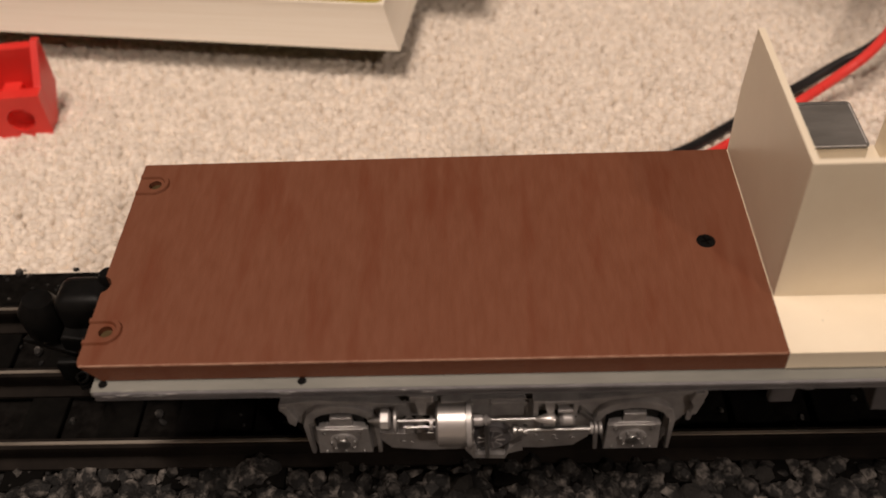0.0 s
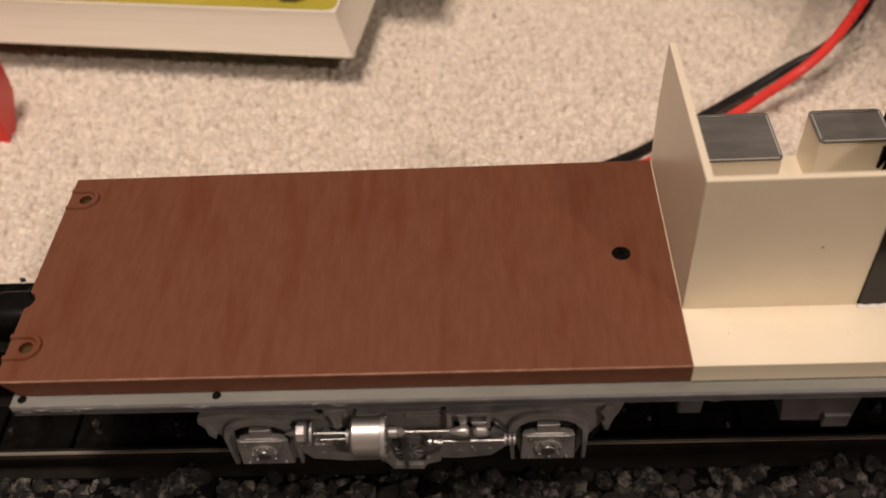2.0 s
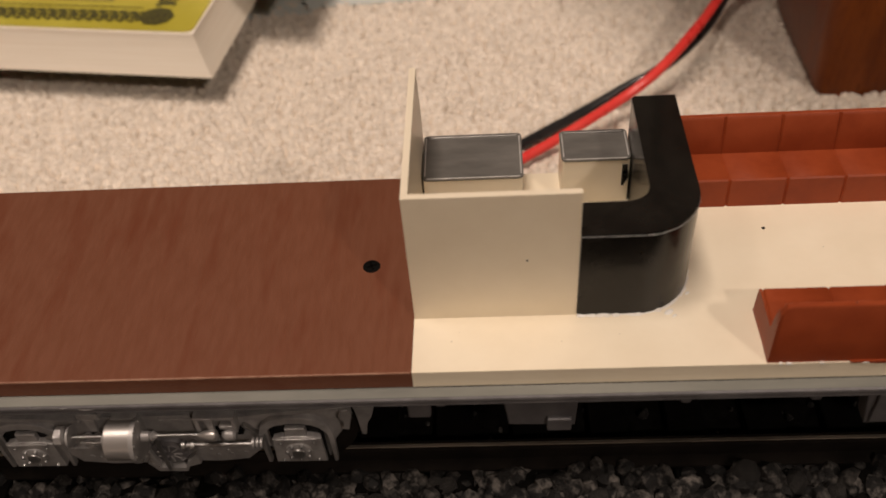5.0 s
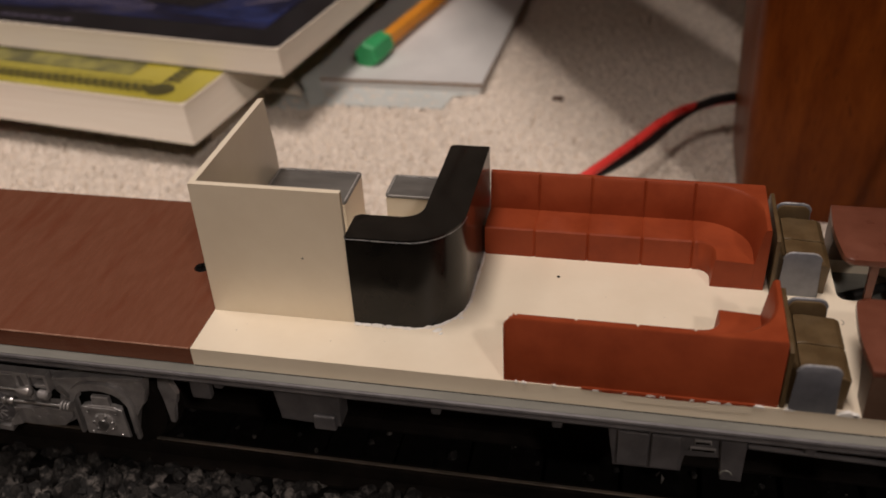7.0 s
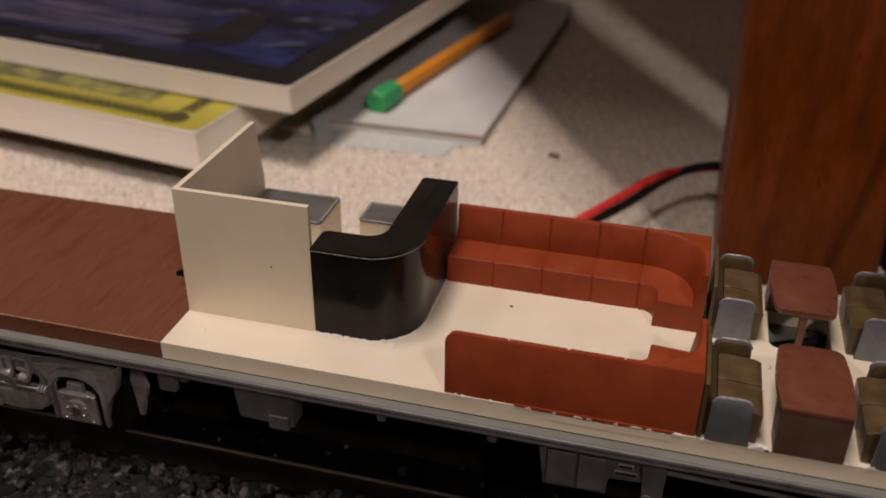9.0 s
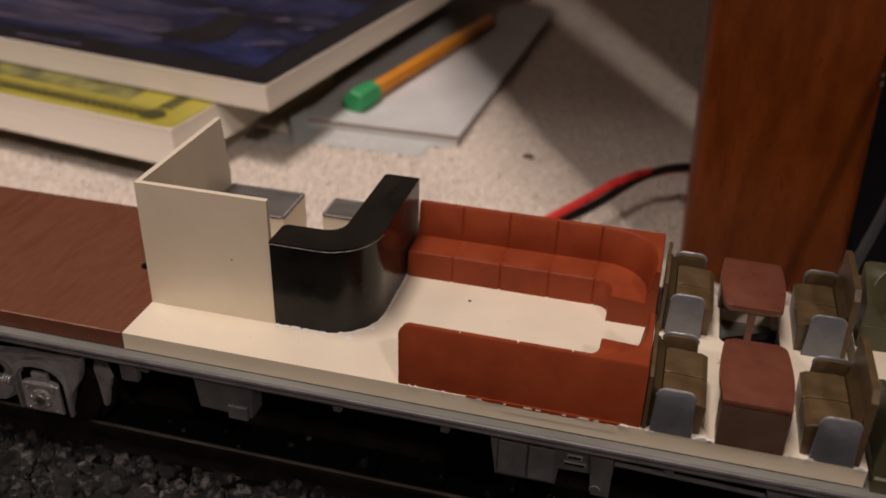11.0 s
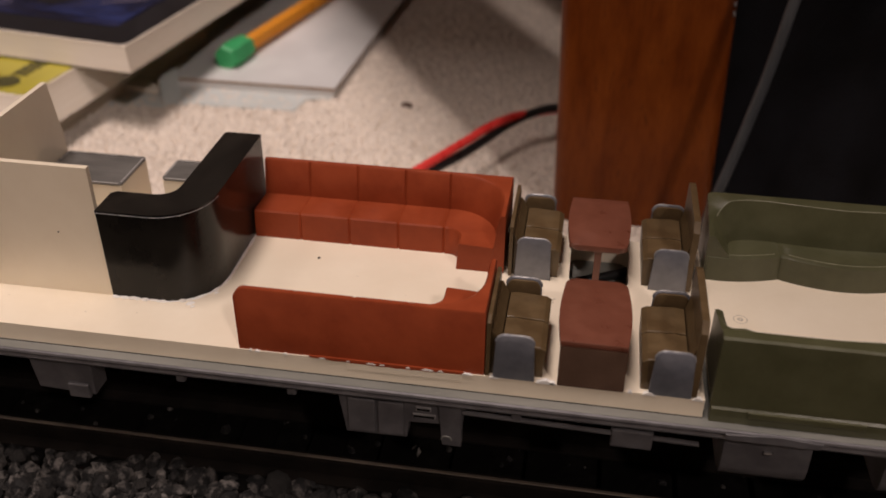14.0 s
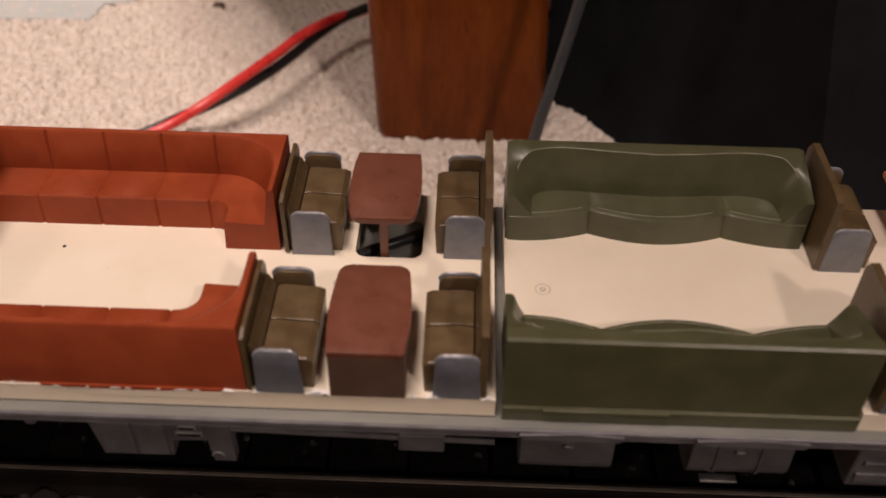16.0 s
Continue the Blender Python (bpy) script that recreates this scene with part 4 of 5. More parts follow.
def green_sofa(flip, label):
    so = thing("settee", (163, 8 if flip else 39, FLOOR if not flip else 42.5), label, "sofa", "green lounge settees")
    def q(x, y):
        return (x, WIDE - y if flip else y)
    rings = []
    for o, i, f, h in green_curves(flip):
        mid = ((i[0] * .55 + o[0] * .45), (i[1] * .55 + o[1] * .45))
        rings.append([(*q(*o), FLOOR), (*q(*o), FLOOR + h), (*q(*mid), FLOOR + h + .05), (*q(*i), FLOOR + h - .25), (*q(i[0] * .42 + f[0] * .58, i[1] * .42 + f[1] * .58), FLOOR + 5.3 + (h - 5.6) * .36), (*q(*f), FLOOR + 5.3), (*q(*f), FLOOR)])
    back = part("backrest", loft(bmesh.new(), rings), M_GREEN, so, smooth=True)
    # Thin pale tube: rim wear, with the highlight put into its colour.
    rim = [r[3] for r in rings[4:-4]]
    part("worn_rim", tube(bmesh.new(), rim, [.05 + .05 * abs(math.sin(k * 1.7)) for k in range(len(rim))], 5), M_GREENEDGE, back, "paler worn rim with painted highlight")
    cusps = (150.4, 173.2) if flip else (151.0, 174.2)
    deep = 36.6 if flip else 37.9
    top = []
    lobes = ((136.9 - 9, cusps[0]), cusps, (cusps[1], 187.4 + 11))
    for k, (xa, xb) in enumerate(((136.9, cusps[0]), cusps, (cusps[1], 187.4))):
        n = 20
        for j in range(n if k < 2 else n + 1):
            x = xa + (xb - xa) * j / n
            u = (x - lobes[k][0]) / (lobes[k][1] - lobes[k][0])
            top.append((x, deep - 2.4 * math.sin(math.pi * u) ** 0.9))
    rings = []
    for x, y in top:
        cut = .45 if not flip and min(abs(x - cusps[0]), abs(x - cusps[1])) < .1 else 0
        rings.append([(*q(x, 45), FLOOR), (*q(x, 45), FLOOR + 5.0), (*q(x, y + 1.1), FLOOR + 5.4 - cut), (*q(x, y + .25 + cut), FLOOR + 5.0 - cut), (*q(x, y), FLOOR)])
    seat = part("seat", loft(bmesh.new(), rings), M_GREEN, so, smooth=True)
    # Seat lips get the same pale tube for wear and painted highlight.
    for a, b in ((1, 19), (21, 39), (41, len(rings) - 1)):
        lip = [r[2] for r in rings[a:b]]
        part("worn_rim", tube(bmesh.new(), lip, [.04 + .05 * abs(math.sin(k * 1.3 + a)) for k in range(len(lip))], 5), M_GREENEDGE, seat, "paler worn rim with painted highlight")
    if flip:
        part("back_panel", prism(bmesh.new(), [(0.6, 45.6), (-.25, 45.8), (-.2, 59.3), (0.2, 59.62), (2.2, 59.6), (2.2, 45.6)], "x", 135.5, 187.3, bevel=.15), M_GREEN, so)
        part("skirt", prism(bmesh.new(), [(0.7, 42.65), (-.55, 42.65), (-.55, 45.3), (-.2, 45.7), (.7, 45.7)], "x", 135.7, 187.6, bevel=.12), M_GREEN, so)
        part("skirt_strip", rbox(141.6, 160, -.95, -.5, 44.3, 45.5, bevel=.15), M_GREEN, so)
    return so


green_sofa(False, "olive green moulded settee with three waved cushions and curled ends")
green_sofa(True, "olive green moulded settee with plain back over a stepped skirt")


# ---- booths ----
def booth_seat(tall, label, mat):
    """A double booth seat that faces +x, 16.8 wide; its origin is the foot of the backboard's aisle corner."""
    se = thing("booth_bench", (0, 0, 0), label, "bench", "booth benches")
    part("backboard", prism(bmesh.new(), [(-.2, .3), (16.9, .3), (16.9, tall - 2.4), (15.6, tall - .5), (1.6, tall - .5), (-.2, tall - 1.0)], "x", *((-.52, .2) if tall < 14 else (-.1, 1.15)), bevel=.12), mat, se)
    part("backrest", prism(bmesh.new(), [(0.22, 0), (0.22, tall - 3.4), (.7, tall - 3.6), (1.8, 6.5), (2.0, 0)], "y", .9, 15.9, bevel=.2), mat, se)
    for y0, y1 in ((.9, 8.3), (8.5, 15.9)):
        part("seat", prism(bmesh.new(), [(2.02, 0), (2.02, 6.4), (3.6, 6.5), (8.4, 6.3), (9.3, 5.8), (9.0, 0)], "y", y0, y1, bevel=.25), mat, se)
    for side, y0, y1 in ((0, -.35, .8), (1, 16.0, 17.1)):
        in0, in1 = (y0 + .62, y1) if not side else (y0, y1 - .62)
        y0 = y0 if not side else y1 - .6
        part("plate_lining", prism(bmesh.new(), [(.95, 0), (7.55, 0)] + rounded(1.3, 7.2, 0, 8.9, 1.4, 4, (0, 0, 1, 1))[2:], "y", in0, in1, bevel=.1), mat, se, smooth=True)
        e = part("end_plate", prism(bmesh.new(), [(.75, 0), (7.75, 0)] + rounded(1.1, 7.4, 0, 9.1, 1.5, 4, (0, 0, 1, 1))[2:], "y", y0, y0 + .6, bevel=.12), M_GREY, se, "blue grey painted end plate", smooth=True)
        part("worn_rim", tube(bmesh.new(), [(x, y0 + .3, z) for x, z in rounded(1.1, 7.4, 0, 9.1, 1.5, 4, (0, 0, 1, 1))[2:12]], .2, 6), M_WORN, e, "worn light rim", smooth=True)
    return se


def set_thing(ob, x, y, turn=0):
    ob.matrix_basis = pose(x * .001, y * .001, FLOOR * .001, 0, 0, turn)
    return ob


low = set_thing(booth_seat(12.2, "khaki booth bench with blue grey end plates, behind a red settee", M_OLIVE), 99.0, 0.2)
copy_thing(low, pose(.0997, .0303, FLOOR * .001))
high = set_thing(booth_seat(15.6, "brown booth bench with tall backboard and blue grey end plates", M_OLIVE), 133.2, 17.0, 180)
copy_thing(high, pose(.1338, .0472, FLOOR * .001, 0, 0, 180))
copy_thing(high, pose(.1884, .0303, FLOOR * .001))
copy_thing(high, pose(.1893, .0002, FLOOR * .001))


def booth_table(flip, label):
    tb = thing("booth_table", (116, 9 if not flip else 39, FLOOR), label, "table", "booth tables")
    def q(y):
        return WIDE - y if flip else y
    ring = rounded(110.5, 121.4, -0.1, 18.0, 1.7, 5, (0, 0, 1, 1))
    ring = [(121.4, -.1)] + [(121.4 + .6 * math.sin(math.pi * k / 8), -.1 + 16.4 * k / 8) for k in range(1, 8)] + ring[2:] + [(110.5 - .6 * math.sin(math.pi * k / 8), 16.3 - 16.4 * k / 8) for k in range(1, 8)] + [(110.5, -.1)]
    loop = [(x, q(y)) for x, y in ring]
    part("tabletop", prism(bmesh.new(), loop, "z", 54.5, 55.7, bevel=.2), M_TABLE, tb, smooth=True)
    part("end_panel", prism(bmesh.new(), [(q(-.25), FLOOR), (q(4.5), FLOOR), (q(8.0), 54.48), (q(-.1), 54.48)], "x", 110.55, 121.5, bevel=.15), M_TABLELEG, tb)
    part("stem", prism(bmesh.new(), [(115.4, FLOOR - 3.2), (116.7, FLOOR - 3.2), (116.6, 53.4), (117.6, 54.45), (114.5, 54.45), (115.5, 53.4)], "y", q(15.4), q(16.6), bevel=.15), M_TABLE, tb)
    return tb


booth_table(False, "reddish brown booth table with rounded corners and a dark end panel")
booth_table(True, "reddish brown booth table on a thin stem over a floor opening")
# far end of the coach
tb = thing("end_table", (206, 40, FLOOR), "orange brown booth table at the coach end", "table", "booth tables")
part("tabletop", prism(bmesh.new(), rounded(202.5, 213, 29.5, 46.5, 1.7, 5, (1, 1, 0, 0)), "z", 54.5, 55.7, bevel=.2), M_ORANGE, tb)
part("stem", rbox(207, 208.6, 31, 32.4, FLOOR, 54.4, bevel=.15), M_TABLE, tb)


# ---- behind the track ----
def bar_row(bm, x, y, n, w, h, gap, z, rng_):
    for k in range(n):
        ww = w * rng_.uniform(.6, 1.2)
        box(bm, x, x + ww, y, y + h * rng_.uniform(.7, 1.1), z, z + .12)
        x += ww + gap


def book(name, at, turn, lx, ly, h, shear, label, cover, tilt=(0, 0)):
    """A paperback whose near right corner is the origin; pages lean out by shear at the foot."""
    bk = thing(name, (0, 0, 0), label, "book")
    layers = 9
    bm = bmesh.new()
    rings = []
    for k in range(layers + 1):
        u = k / layers
        s = shear * (1 - u) ** 1.3
        rings.append([(-lx, -s, u * h), (s, -s, u * h), (s, ly, u * h), (-lx, ly, u * h)])
    part("page_block", loft(bm, rings), M_PAGES, bk, "cream page edges")
    part("back_cover", box(bmesh.new(), -lx, shear - .2, -shear + .1, ly, -.42, -.02), M_ORNAMENT, bk)
    cv = part("front_cover", prism(bmesh.new(), [(x, y) for x, y in rounded(-lx, -.6, .8, ly, 2.5, 5, (0, 1, 0, 0))], "z", h + .02, h + .4, bevel=.06), cover, bk, label)
    bk.matrix_basis = pose(at[0] * .001, at[1] * .001, at[2] * .001, tilt[0], tilt[1], turn)
    return bk, cv, h + .42


rngb = random.Random(8)
book("paperback", (-72, 158.0, 0.9), -9.0, 140, 100, 9.4, 1.2, "thin cream paperback lying under the yellow book", M_PAPER)
_, cv, h = book("yellow_book", (-70.4, 140.4, 11.4), -8.3, 150, 112, 11.6, 4.6, "thick yellow paperback with a dark ornamental border and faded picture", M_YELLOW)
def scroll(bm, x, y, along, z):
    """One leafy motif of the printed border: a rounded lozenge with two curls."""
    for dx, dy, r in ((0, 0, 1.7), (-1.1, 2.2, 1.15), (1.1, 2.4, 1.0), (-.5, -2.3, 1.0), (1.3, -1.8, .7)):
        cx, cy = (x + dx, y + dy) if along else (x - dy, y + dx)
        prism(bm, [(cx + r * math.cos(a * math.tau / 6), cy + r * .9 * math.sin(a * math.tau / 6)) for a in range(6)], "z", z, z + .1 + r * .02)


bm = bmesh.new()
k = -149.0
while k < -20:
    scroll(bm, k, 7.4, True, h)
    k += 3.3
part("border", bm, M_ORNAMENT, cv, "dark ornamental border")
bm = bmesh.new()
k = 15.5
while k < 100:
    scroll(bm, -13.6, k, False, h)
    k += 3.3
part("border", bm, M_ORNAMENT, cv, "dark ornamental border")
part("border_line", box(bmesh.new(), -150, -20, 12.2, 12.7, h, h + .08), M_ORNAMENT, cv, "thin dark rule")
part("corner_ornament", prism(bmesh.new(), [(-19.4, 7.0), (-16.5, 3.6), (-12.4, 3.4), (-9.6, 5.2), (-8.6, 8.6), (-11.2, 12.0), (-14.8, 12.8), (-18.0, 11.2)], "z", h, h + .16), M_ORNAMENT, cv)
part("cover_picture", box(bmesh.new(), -150, -31, 15.5, 90, h, h + .12), M_PHOTO, cv, "faded greenish picture")

_, cv, h = book("blue_book", (-45.2, 164.6, 24.2), -8.3, 210, 250, 8.9, 1.6, "large black paperback with a dark blue picture on its cover", M_NAVY)
pic = part("cover_picture", box(bmesh.new(), -210, -13, 15, 215, h, h + .1), M_BLUE, cv, "dark blue night picture")
for k in range(26):
    u = k / 25
    xa, ya = -150 - rngb.uniform(0, 50), 18 + 62 * u + rngb.uniform(-1.5, 1.5)
    xb, yb2 = -84 + 30 * (1 - u) + rngb.uniform(-14, 10), 22 + 46 * u + rngb.uniform(-2, 2)
    w = rngb.uniform(.5, 1.9)
    streak = [(xa, ya), (xb, yb2), (xb - 3, yb2 + w * .6), (xa + 4, ya + w * 1.6)]
    part("light_streak", prism(bmesh.new(), streak, "z", h + .1, h + .15 + k * .003), M_LILAC, pic, "dim lilac streak")
part("dark_shape", prism(bmesh.new(), [(-74, 30), (-64, 47), (-62, 70), (-50, 66), (-42, 38), (-50, 28)], "z", h + .1, h + .26), M_NAVY, pic, "black rock shape")
part("blue_shape", prism(bmesh.new(), [(-54, 22), (-40, 30), (-15, 45), (-13.6, 34), (-14, 20), (-36, 20)], "z", h + .1, h + .22), M_BLUEPATCH, pic, "deep blue patch")
for x, y, w, d_ in ((-43, 44, 7, 2), (-33, 51, 8, 2.4), (-39.5, 68, 6, 4), (-33, 34, 15, 3.5), (-74, 66, 9, 3), (-28, 84, 7, 3), (-60, 88, 10, 3), (-24, 62, 6, 2.4)):
    spot = [(x, y), (x + w * .5, y + .3 * w), (x + w, y + .62 * w), (x + w * .9, y + .62 * w + d_ * .7), (x + w * .4, y + .3 * w + d_), (x, y + d_ * .6)]
    part("light_spot", prism(bmesh.new(), spot, "z", h + .24, h + .3), M_LILAC, pic, "pale lit spot")
bm = bmesh.new()
bar_row(bm, -122, 5.6, 7, 4.2, 2.6, 1.0, h, rngb)
part("title_bars", bm, M_LILAC, cv, "small pale line of lettering")

# cards, paper and pencil
card = thing("white_card", (16.5, 204.5, 1.2), "white card sheet with a brown core edge lying on paper", "card")
part("card_core", prism(bmesh.new(), [(-49.4, 204.0), (16.6, 204.3), (20.8, 300), (24.5, 400), (-40, 400)], "z", 4.6, 5.3), M_CORE, card, "brown card core")
part("card_face", prism(bmesh.new(), [(-49.3, 204.2), (16.5, 204.5), (20.7, 300), (24.8, 400), (-40, 400)], "z", 5.3, 5.7, bevel=.06), M_CARD, card)
part("card_back", prism(bmesh.new(), [(-48.6, 204.2), (15.9, 204.4), (20.0, 300), (24.2, 400), (-40, 400)], "z", 1.9, 4.6), M_CARD, card)
part("paper_sheet", prism(bmesh.new(), [(-52, 194), (-45.3, 188.8), (4.3, 190.2), (6.0, 201.4), (15.4, 203.6), (19, 300), (-60, 300)], "z", 1.2, 1.85), M_PAPER, None, "")
tagged(bpy.data.objects["paper_sheet"], "pale bluish white paper sheet with a clipped corner on the carpet", "paper")
slip = thing("folded_paper", (-55, 192, 1.0), "crumpled pale paper slips sticking out beneath the books", "paper")
part("slip", prism(bmesh.new(), [(-92, 176), (-62, 184), (-45, 185.2), (-50.8, 194.3), (-63, 199), (-95, 203)], "z", 1.2, 1.7), M_PAPER, slip, "pale flat paper slip")
part("cream_slip", prism(bmesh.new(), [(-95, 192), (-66, 196), (-50.5, 192.8), (-57, 203), (-68, 208), (-95, 210)], "z", 2.6, 4.6, bevel=.15), M_PAGES, slip, "cream pointed paper slip")
rows = []
for k in range(9):
    u = k / 8
    lift = math.sin(u * math.pi / 2)
    lo, hi = Vector((-44.6 - 8.4 * u, 184.6 + 16 * u, 1.5 + 4.6 * lift)), Vector((-41 - 9.6 * u, 192 + 20 * u, 1.9 + 4.6 * lift))
    rows.append([lo, hi, hi + Vector((.15, 0, -.3)), lo + Vector((.15, 0, -.3))])
part("curled_slip", loft(bmesh.new(), rows), M_PAPER, slip, "curled pale blue paper edge", smooth=True)

pen = thing("pencil", (-30, 222, 5.7), "orange hexagonal pencil with a green rubber cap lying on the card", "pencil")
a, b = Vector((-31.0, 217.5, 9.6)), Vector((-3.5, 350, 9.4))
part("barrel", tube(bmesh.new(), [a + (b - a) * .04, b], 3.6, 6), M_PENCIL, pen, "orange painted barrel")
d = (b - a).normalized()
part("eraser_cap", tube(bmesh.new(), [a - d * 1.6, a - d * .2, a + d * 6, a + d * 14.5, a + d * 15], [4.6, 5.4, 5.5, 4.8, 4.2], 6), M_RUBBER, pen, "green rubber eraser cap")

# twin wire
wire = thing("twin_wire", (60, 140, 1), "red and black twin wire curving across the carpet", "wire")
red_line = [(-22, 79, 3), (-4, 89.5, 3), (11, 96, 3.2), (20, 101.5, 3.8), (29, 107, 5), (40, 114, 7), (50, 120.5, 9.2), (57.5, 124.8, 12.2), (64, 131, 14.4),
            (71.5, 140.5, 16.2), (76, 147, 17), (80, 153.4, 17.7), (84.5, 161.9, 17), (89, 169.5, 15.9), (94.4, 176.8, 14), (99, 180.2, 13.9), (106, 184.2, 13.3), (118, 190, 10.4), (136, 197, 5), (160, 203, 2.6)]
black_line = [(-24, 83, 2.5), (-6, 93, 2.5), (7.4, 99.8, 2.5), (16.4, 106, 2.6), (25.6, 112.5, 3), (35.5, 119, 3.8), (44, 124, 5.2), (53, 128.5, 7.6), (60, 131, 9.8), (67.5, 136.5, 11.6),
              (74.8, 144.3, 13.2), (80.2, 152.9, 14), (84.8, 162, 14.3), (89.9, 170.5, 14.5), (94.4, 175, 15), (99, 178, 15.6), (106, 182, 15), (118, 188, 12), (136, 195, 6.5), (160, 201, 2.6)]
part("red_lead", tube(bmesh.new(), curve_pts(red_line, 12), 1.42, 14), M_WRED, wire, "red sleeve", smooth=True)
part("black_lead", tube(bmesh.new(), curve_pts(black_line, 12), 1.45, 14), M_WBLACK, wire, "black sleeve", smooth=True)

bit = part("carpet_crumb", rbox(43, 47, 200.4, 203.2, .8, 3.0, bevel=.8), M_TABLELEG, None)
tagged(bit, "small dark brown crumb on the carpet", "crumb")

# red plastic block
blk = thing("red_block", (-180, 128, 0), "bright red plastic block with a recess and a round hole", "plastic block")


def block_part(name, bm):
    bmesh.ops.rotate(bm, verts=bm.verts, cent=(0, 0, 0), matrix=Matrix.Rotation(radians(6), 3, "Z"))
    bmesh.ops.translate(bm, verts=bm.verts, vec=(-160.8, 116.2, 0.8))
    return part(name, bm, M_BLOCK, blk)


bm = slab_with_holes(bmesh.new(), [(-40, 0), (-1.2, 0), (-1.2, 13), (-40, 13)], [[(-8.2 + 3.6 * math.cos(k * math.tau / 20), 5.8 + 3.6 * math.sin(k * math.tau / 20)) for k in range(20)]], 0, 4.0)
for v in bm.verts:
    v.co = Vector((v.co.x, v.co.z, v.co.y))
block_part("front_wall", bm)
block_part("side_wall", prism(bmesh.new(), [(4.05, 0), (6.5, 0), (15.2, 7.6), (15.2, 21.6), (13.0, 21.9), (4.05, 13)], "x", -3.4, -1.2, bevel=.3))
block_part("back_wall", prism(bmesh.new(), [(12.6, 6.2), (15.1, 8.0), (15.1, 20.6), (12.6, 20.2)], "x", -40, -3.45, bevel=.3))
block_part("recess_floor", box(bmesh.new(), -40, -3.45, 4.05, 12.55, 0, 6))
block_part("rib", box(bmesh.new(), -14, -9, 6, 12.55, 6.02, 10, bevel=.4))
block_part("rib", box(bmesh.new(), -24, -21, 4.1, 12.55, 6.02, 11, bevel=.4))

# furniture leg, bag and cable
leg = thing("wooden_table", (128, 160, 0), "varnished brown square table leg under an added unseen top that blocks light", "table")
rings = []
for z in (0, 4, 40, 120, 220, 720):
    s = -.036 * min(z, 160)
    g = 1.2 if z == 0 else 0
    rings.append([(x + s, y, z) for x, y in rounded(105 + g, 151.0 - g, 128 + g, 177 - g, 3.5, 5)])
part("leg", loft(bmesh.new(), rings), M_LEG, leg, "square varnished leg", smooth=True)
for x, y in ((850, 128), (-90, 850), (850, 850)):
    part("leg", prism(bmesh.new(), rounded(x, x + 46, y, y + 49, 3.5, 5), "z", 0, 720), M_LEG, leg, "square varnished leg", smooth=True)
# Unseen top, added with a slanted edge to shade the carpet and coach.
part("tabletop", prism(bmesh.new(), [(-8, -15), (900, -15), (900, 900), (-550, 900)], "z", 720.2, 745, bevel=2), M_LEG, leg)

rngl = random.Random(17)
for k in range(14):
    z = rngl.uniform(60, 190)
    x = 151.0 - .036 * min(z, 160) - rngl.uniform(.2, 1.0)
    part("chip", rbox(x - .3, x + .35, 128.0, 129.6, z, z + rngl.uniform(.4, 1.3), bevel=.12), M_WORN, leg, "pale chip in the varnish")

bag = thing("black_bag", (300, 290, 0), "large black cloth bag standing on the carpet behind the leg", "bag")
bm = bmesh.new()
bmesh.ops.create_grid(bm, x_segments=70, y_segments=70, size=1)
noise.seed_set(3)
for v in bm.verts:
    u, w = (v.co.x + 1) / 2, (v.co.y + 1) / 2
    x = 153 + u * 420
    bulge = 12 * noise.noise(Vector((u * 5, w * 2.2, 1))) + 5 * noise.noise(Vector((u * 14, w * 7, 5)))
    v.co = Vector((x + w * 6, 150 - 34 * min(1, max(0, (x - 156) / 26)) - 58 * min(1, max(0, (x - 184) / 24)) + .7 * min(w * 600, 80) + bulge * min(1, w * 4 + .1) - 6 * math.sin(w * math.pi), w * 600))
part("front_panel", bm, M_CLOTH, bag, smooth=True)
part("body", box(bmesh.new(), 166, 575, 236, 520, 0.2, 598, bevel=8, seg=3), M_CLOTH, bag)
cab = thing("grey_cable", (150, 108, 0), "grey round cable rising from the carpet beside the leg", "cable")
part("sleeve", tube(bmesh.new(), curve_pts([(141, 110, 1.6), (144.5, 106, 8), (147.6, 104.5, 26), (152.2, 105, 48), (156.6, 105.5, 75), (161.6, 108, 120), (164, 110, 220)], 10), 1.45, 14), M_CABLE, cab, smooth=True)

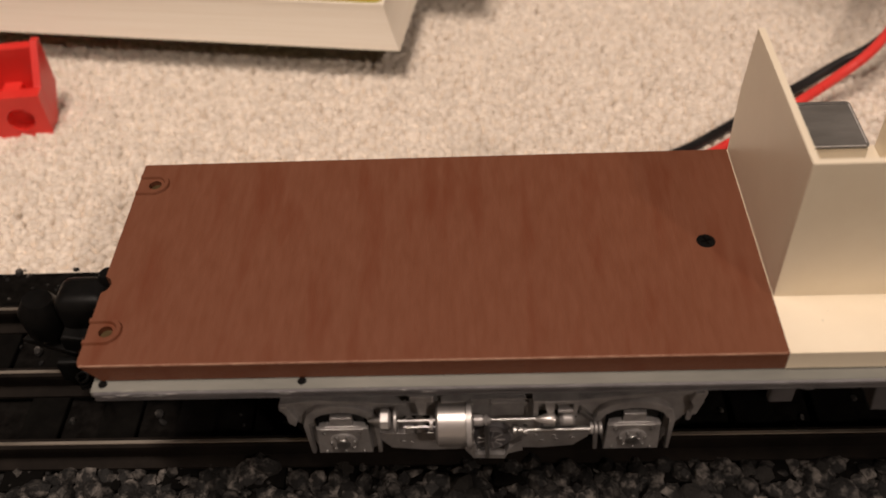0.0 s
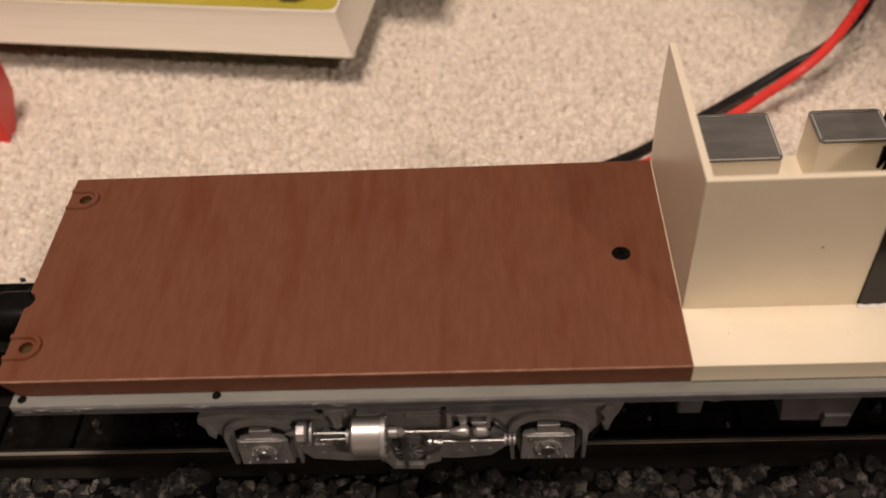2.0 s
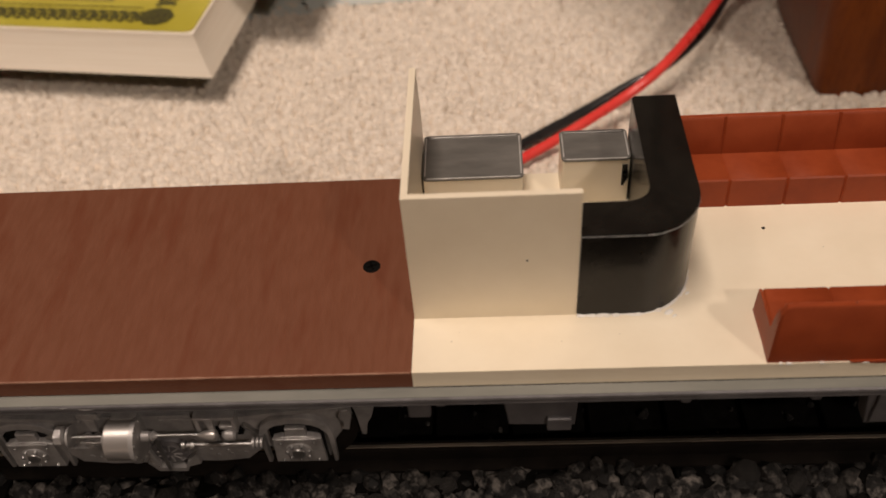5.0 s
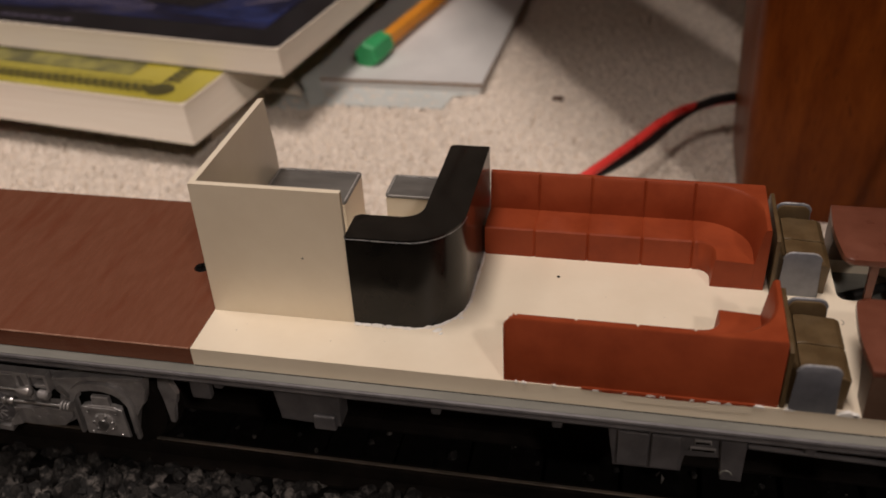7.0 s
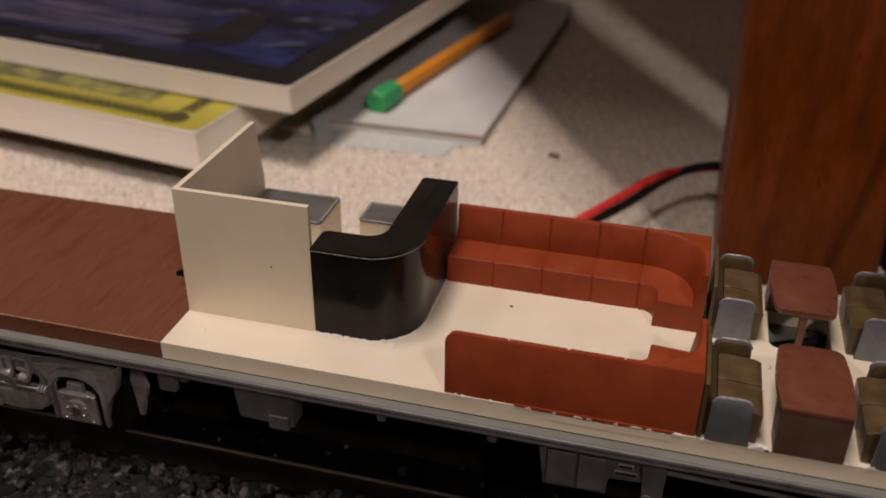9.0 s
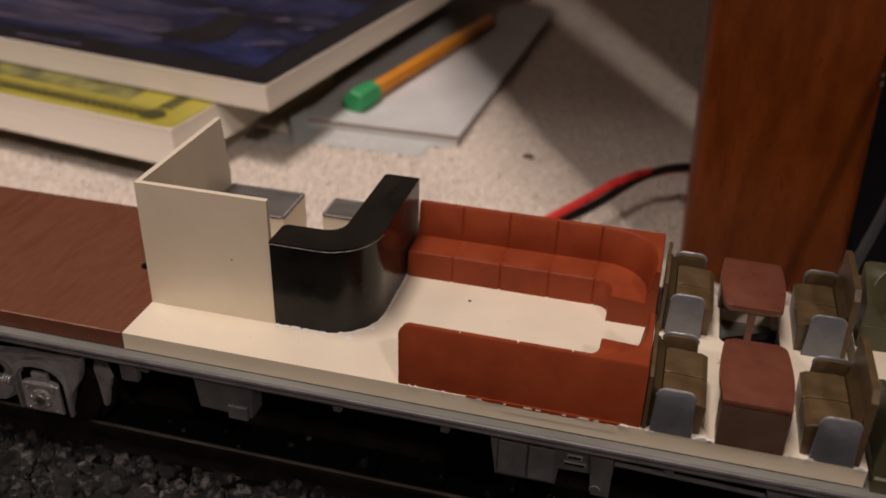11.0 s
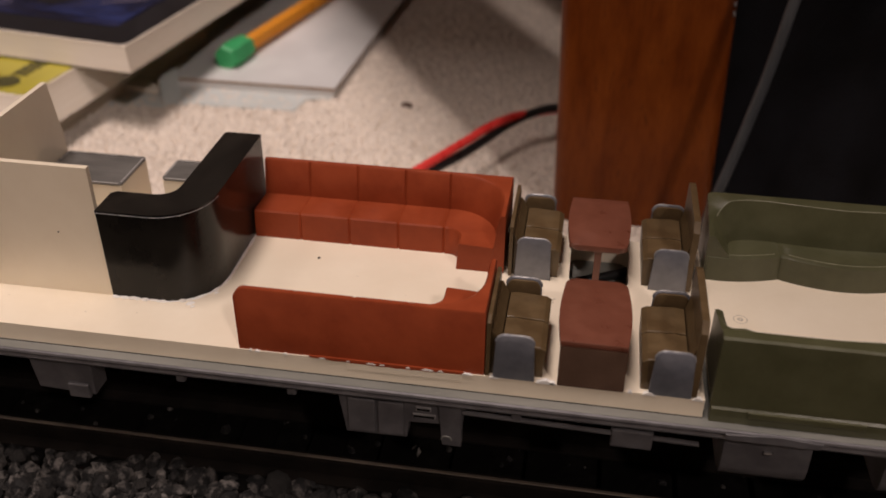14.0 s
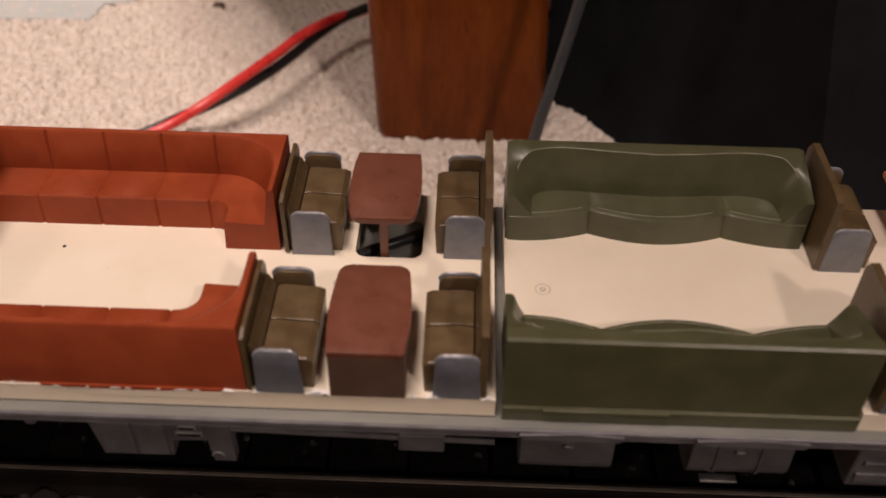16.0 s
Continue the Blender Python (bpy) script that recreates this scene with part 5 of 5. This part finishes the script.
# ---- ballast stones ----
def stone_mesh(rg, name):
    bm = bmesh.new()
    bmesh.ops.create_uvsphere(bm, u_segments=8, v_segments=4, radius=1)
    lumps = [(Vector([rg.gauss(0, 1) for q in range(3)]).normalized(), rg.uniform(-.34, .34)) for q in range(9)]
    for v in bm.verts:
        d = v.co.normalized()
        v.co *= (1 + sum(h * max(0, d.dot(a)) ** 3 for a, h in lumps)) * rg.uniform(.9, 1.1)
        v.co.z *= .85
    me = bpy.data.meshes.new(name)
    bm.to_mesh(me)
    bm.free()
    me.shade_smooth()
    me.set_sharp_from_angle(angle=radians(46))
    me.materials.append(M_STONE)
    return me


rg = random.Random(11)
SHAPES = [stone_mesh(rg, "stone") for k in range(14)]


def bed_height(y):
    return 8.2 if y > -20 else max(2.0, 2 + 6.2 * (y + 26) / 6)


base = ORIGIN[track]
for k in range(300):
    x, y = rg.uniform(-75, 75), 4.6 - 26 * rg.random() ** 0.9
    ob = new("stone", rg.choice(SHAPES))
    ob.parent = track
    s = rg.choice((1.0, 1.3, 1.6, 1.9, 2.3)) * rg.uniform(.85, 1.15)
    ob.matrix_basis = Matrix.LocRotScale(((x - base.x) * .001, (y - base.y) * .001, (bed_height(y) + s * rg.uniform(.2, .9)) * .001),
                                         Euler([rg.uniform(0, 6.3) for q in range(3)]), [s * .001 * rg.uniform(.8, 1.25) for q in range(3)])
verts, faces = [], []
plain = [(np.array([v.co[:] for v in me.vertices]), [tuple(p.vertices) for p in me.polygons]) for me in SHAPES]
for k in range(8200):
    x, y = rg.uniform(-190, 240), 5.0 - 29 * rg.random()
    if k % 24 == 0:
        y = rg.uniform(10, 37)
    if k % 23 == 0:
        y = rg.uniform(44, 57.5)
    vs, fs = rg.choice(plain)
    s = rg.choice((.6, .8, 1.1, 1.5, 2.0)) * rg.uniform(.8, 1.2) * (1 if y < 6 else .5)
    turn = np.array(Euler([rg.uniform(0, 6.3) for q in range(3)]).to_matrix())
    p = (vs * s * np.array([rg.uniform(.8, 1.25) for q in range(3)])) @ turn.T + np.array((x, y, bed_height(y) + s * rg.uniform(-.1, .6)))
    b = len(verts)
    verts += ((p - np.array(base)) * .001).tolist()
    faces += [tuple(i + b for i in f) for f in fs]
me = bpy.data.meshes.new("ballast")
me.from_pydata(verts, [], faces)
me.shade_smooth()
me.set_sharp_from_angle(angle=radians(46))
me.materials.append(M_STONES)
ob = new("ballast", me)
ob.parent = track
tagged(ob, "loose dark and grey ballast stones", kind="stuff")
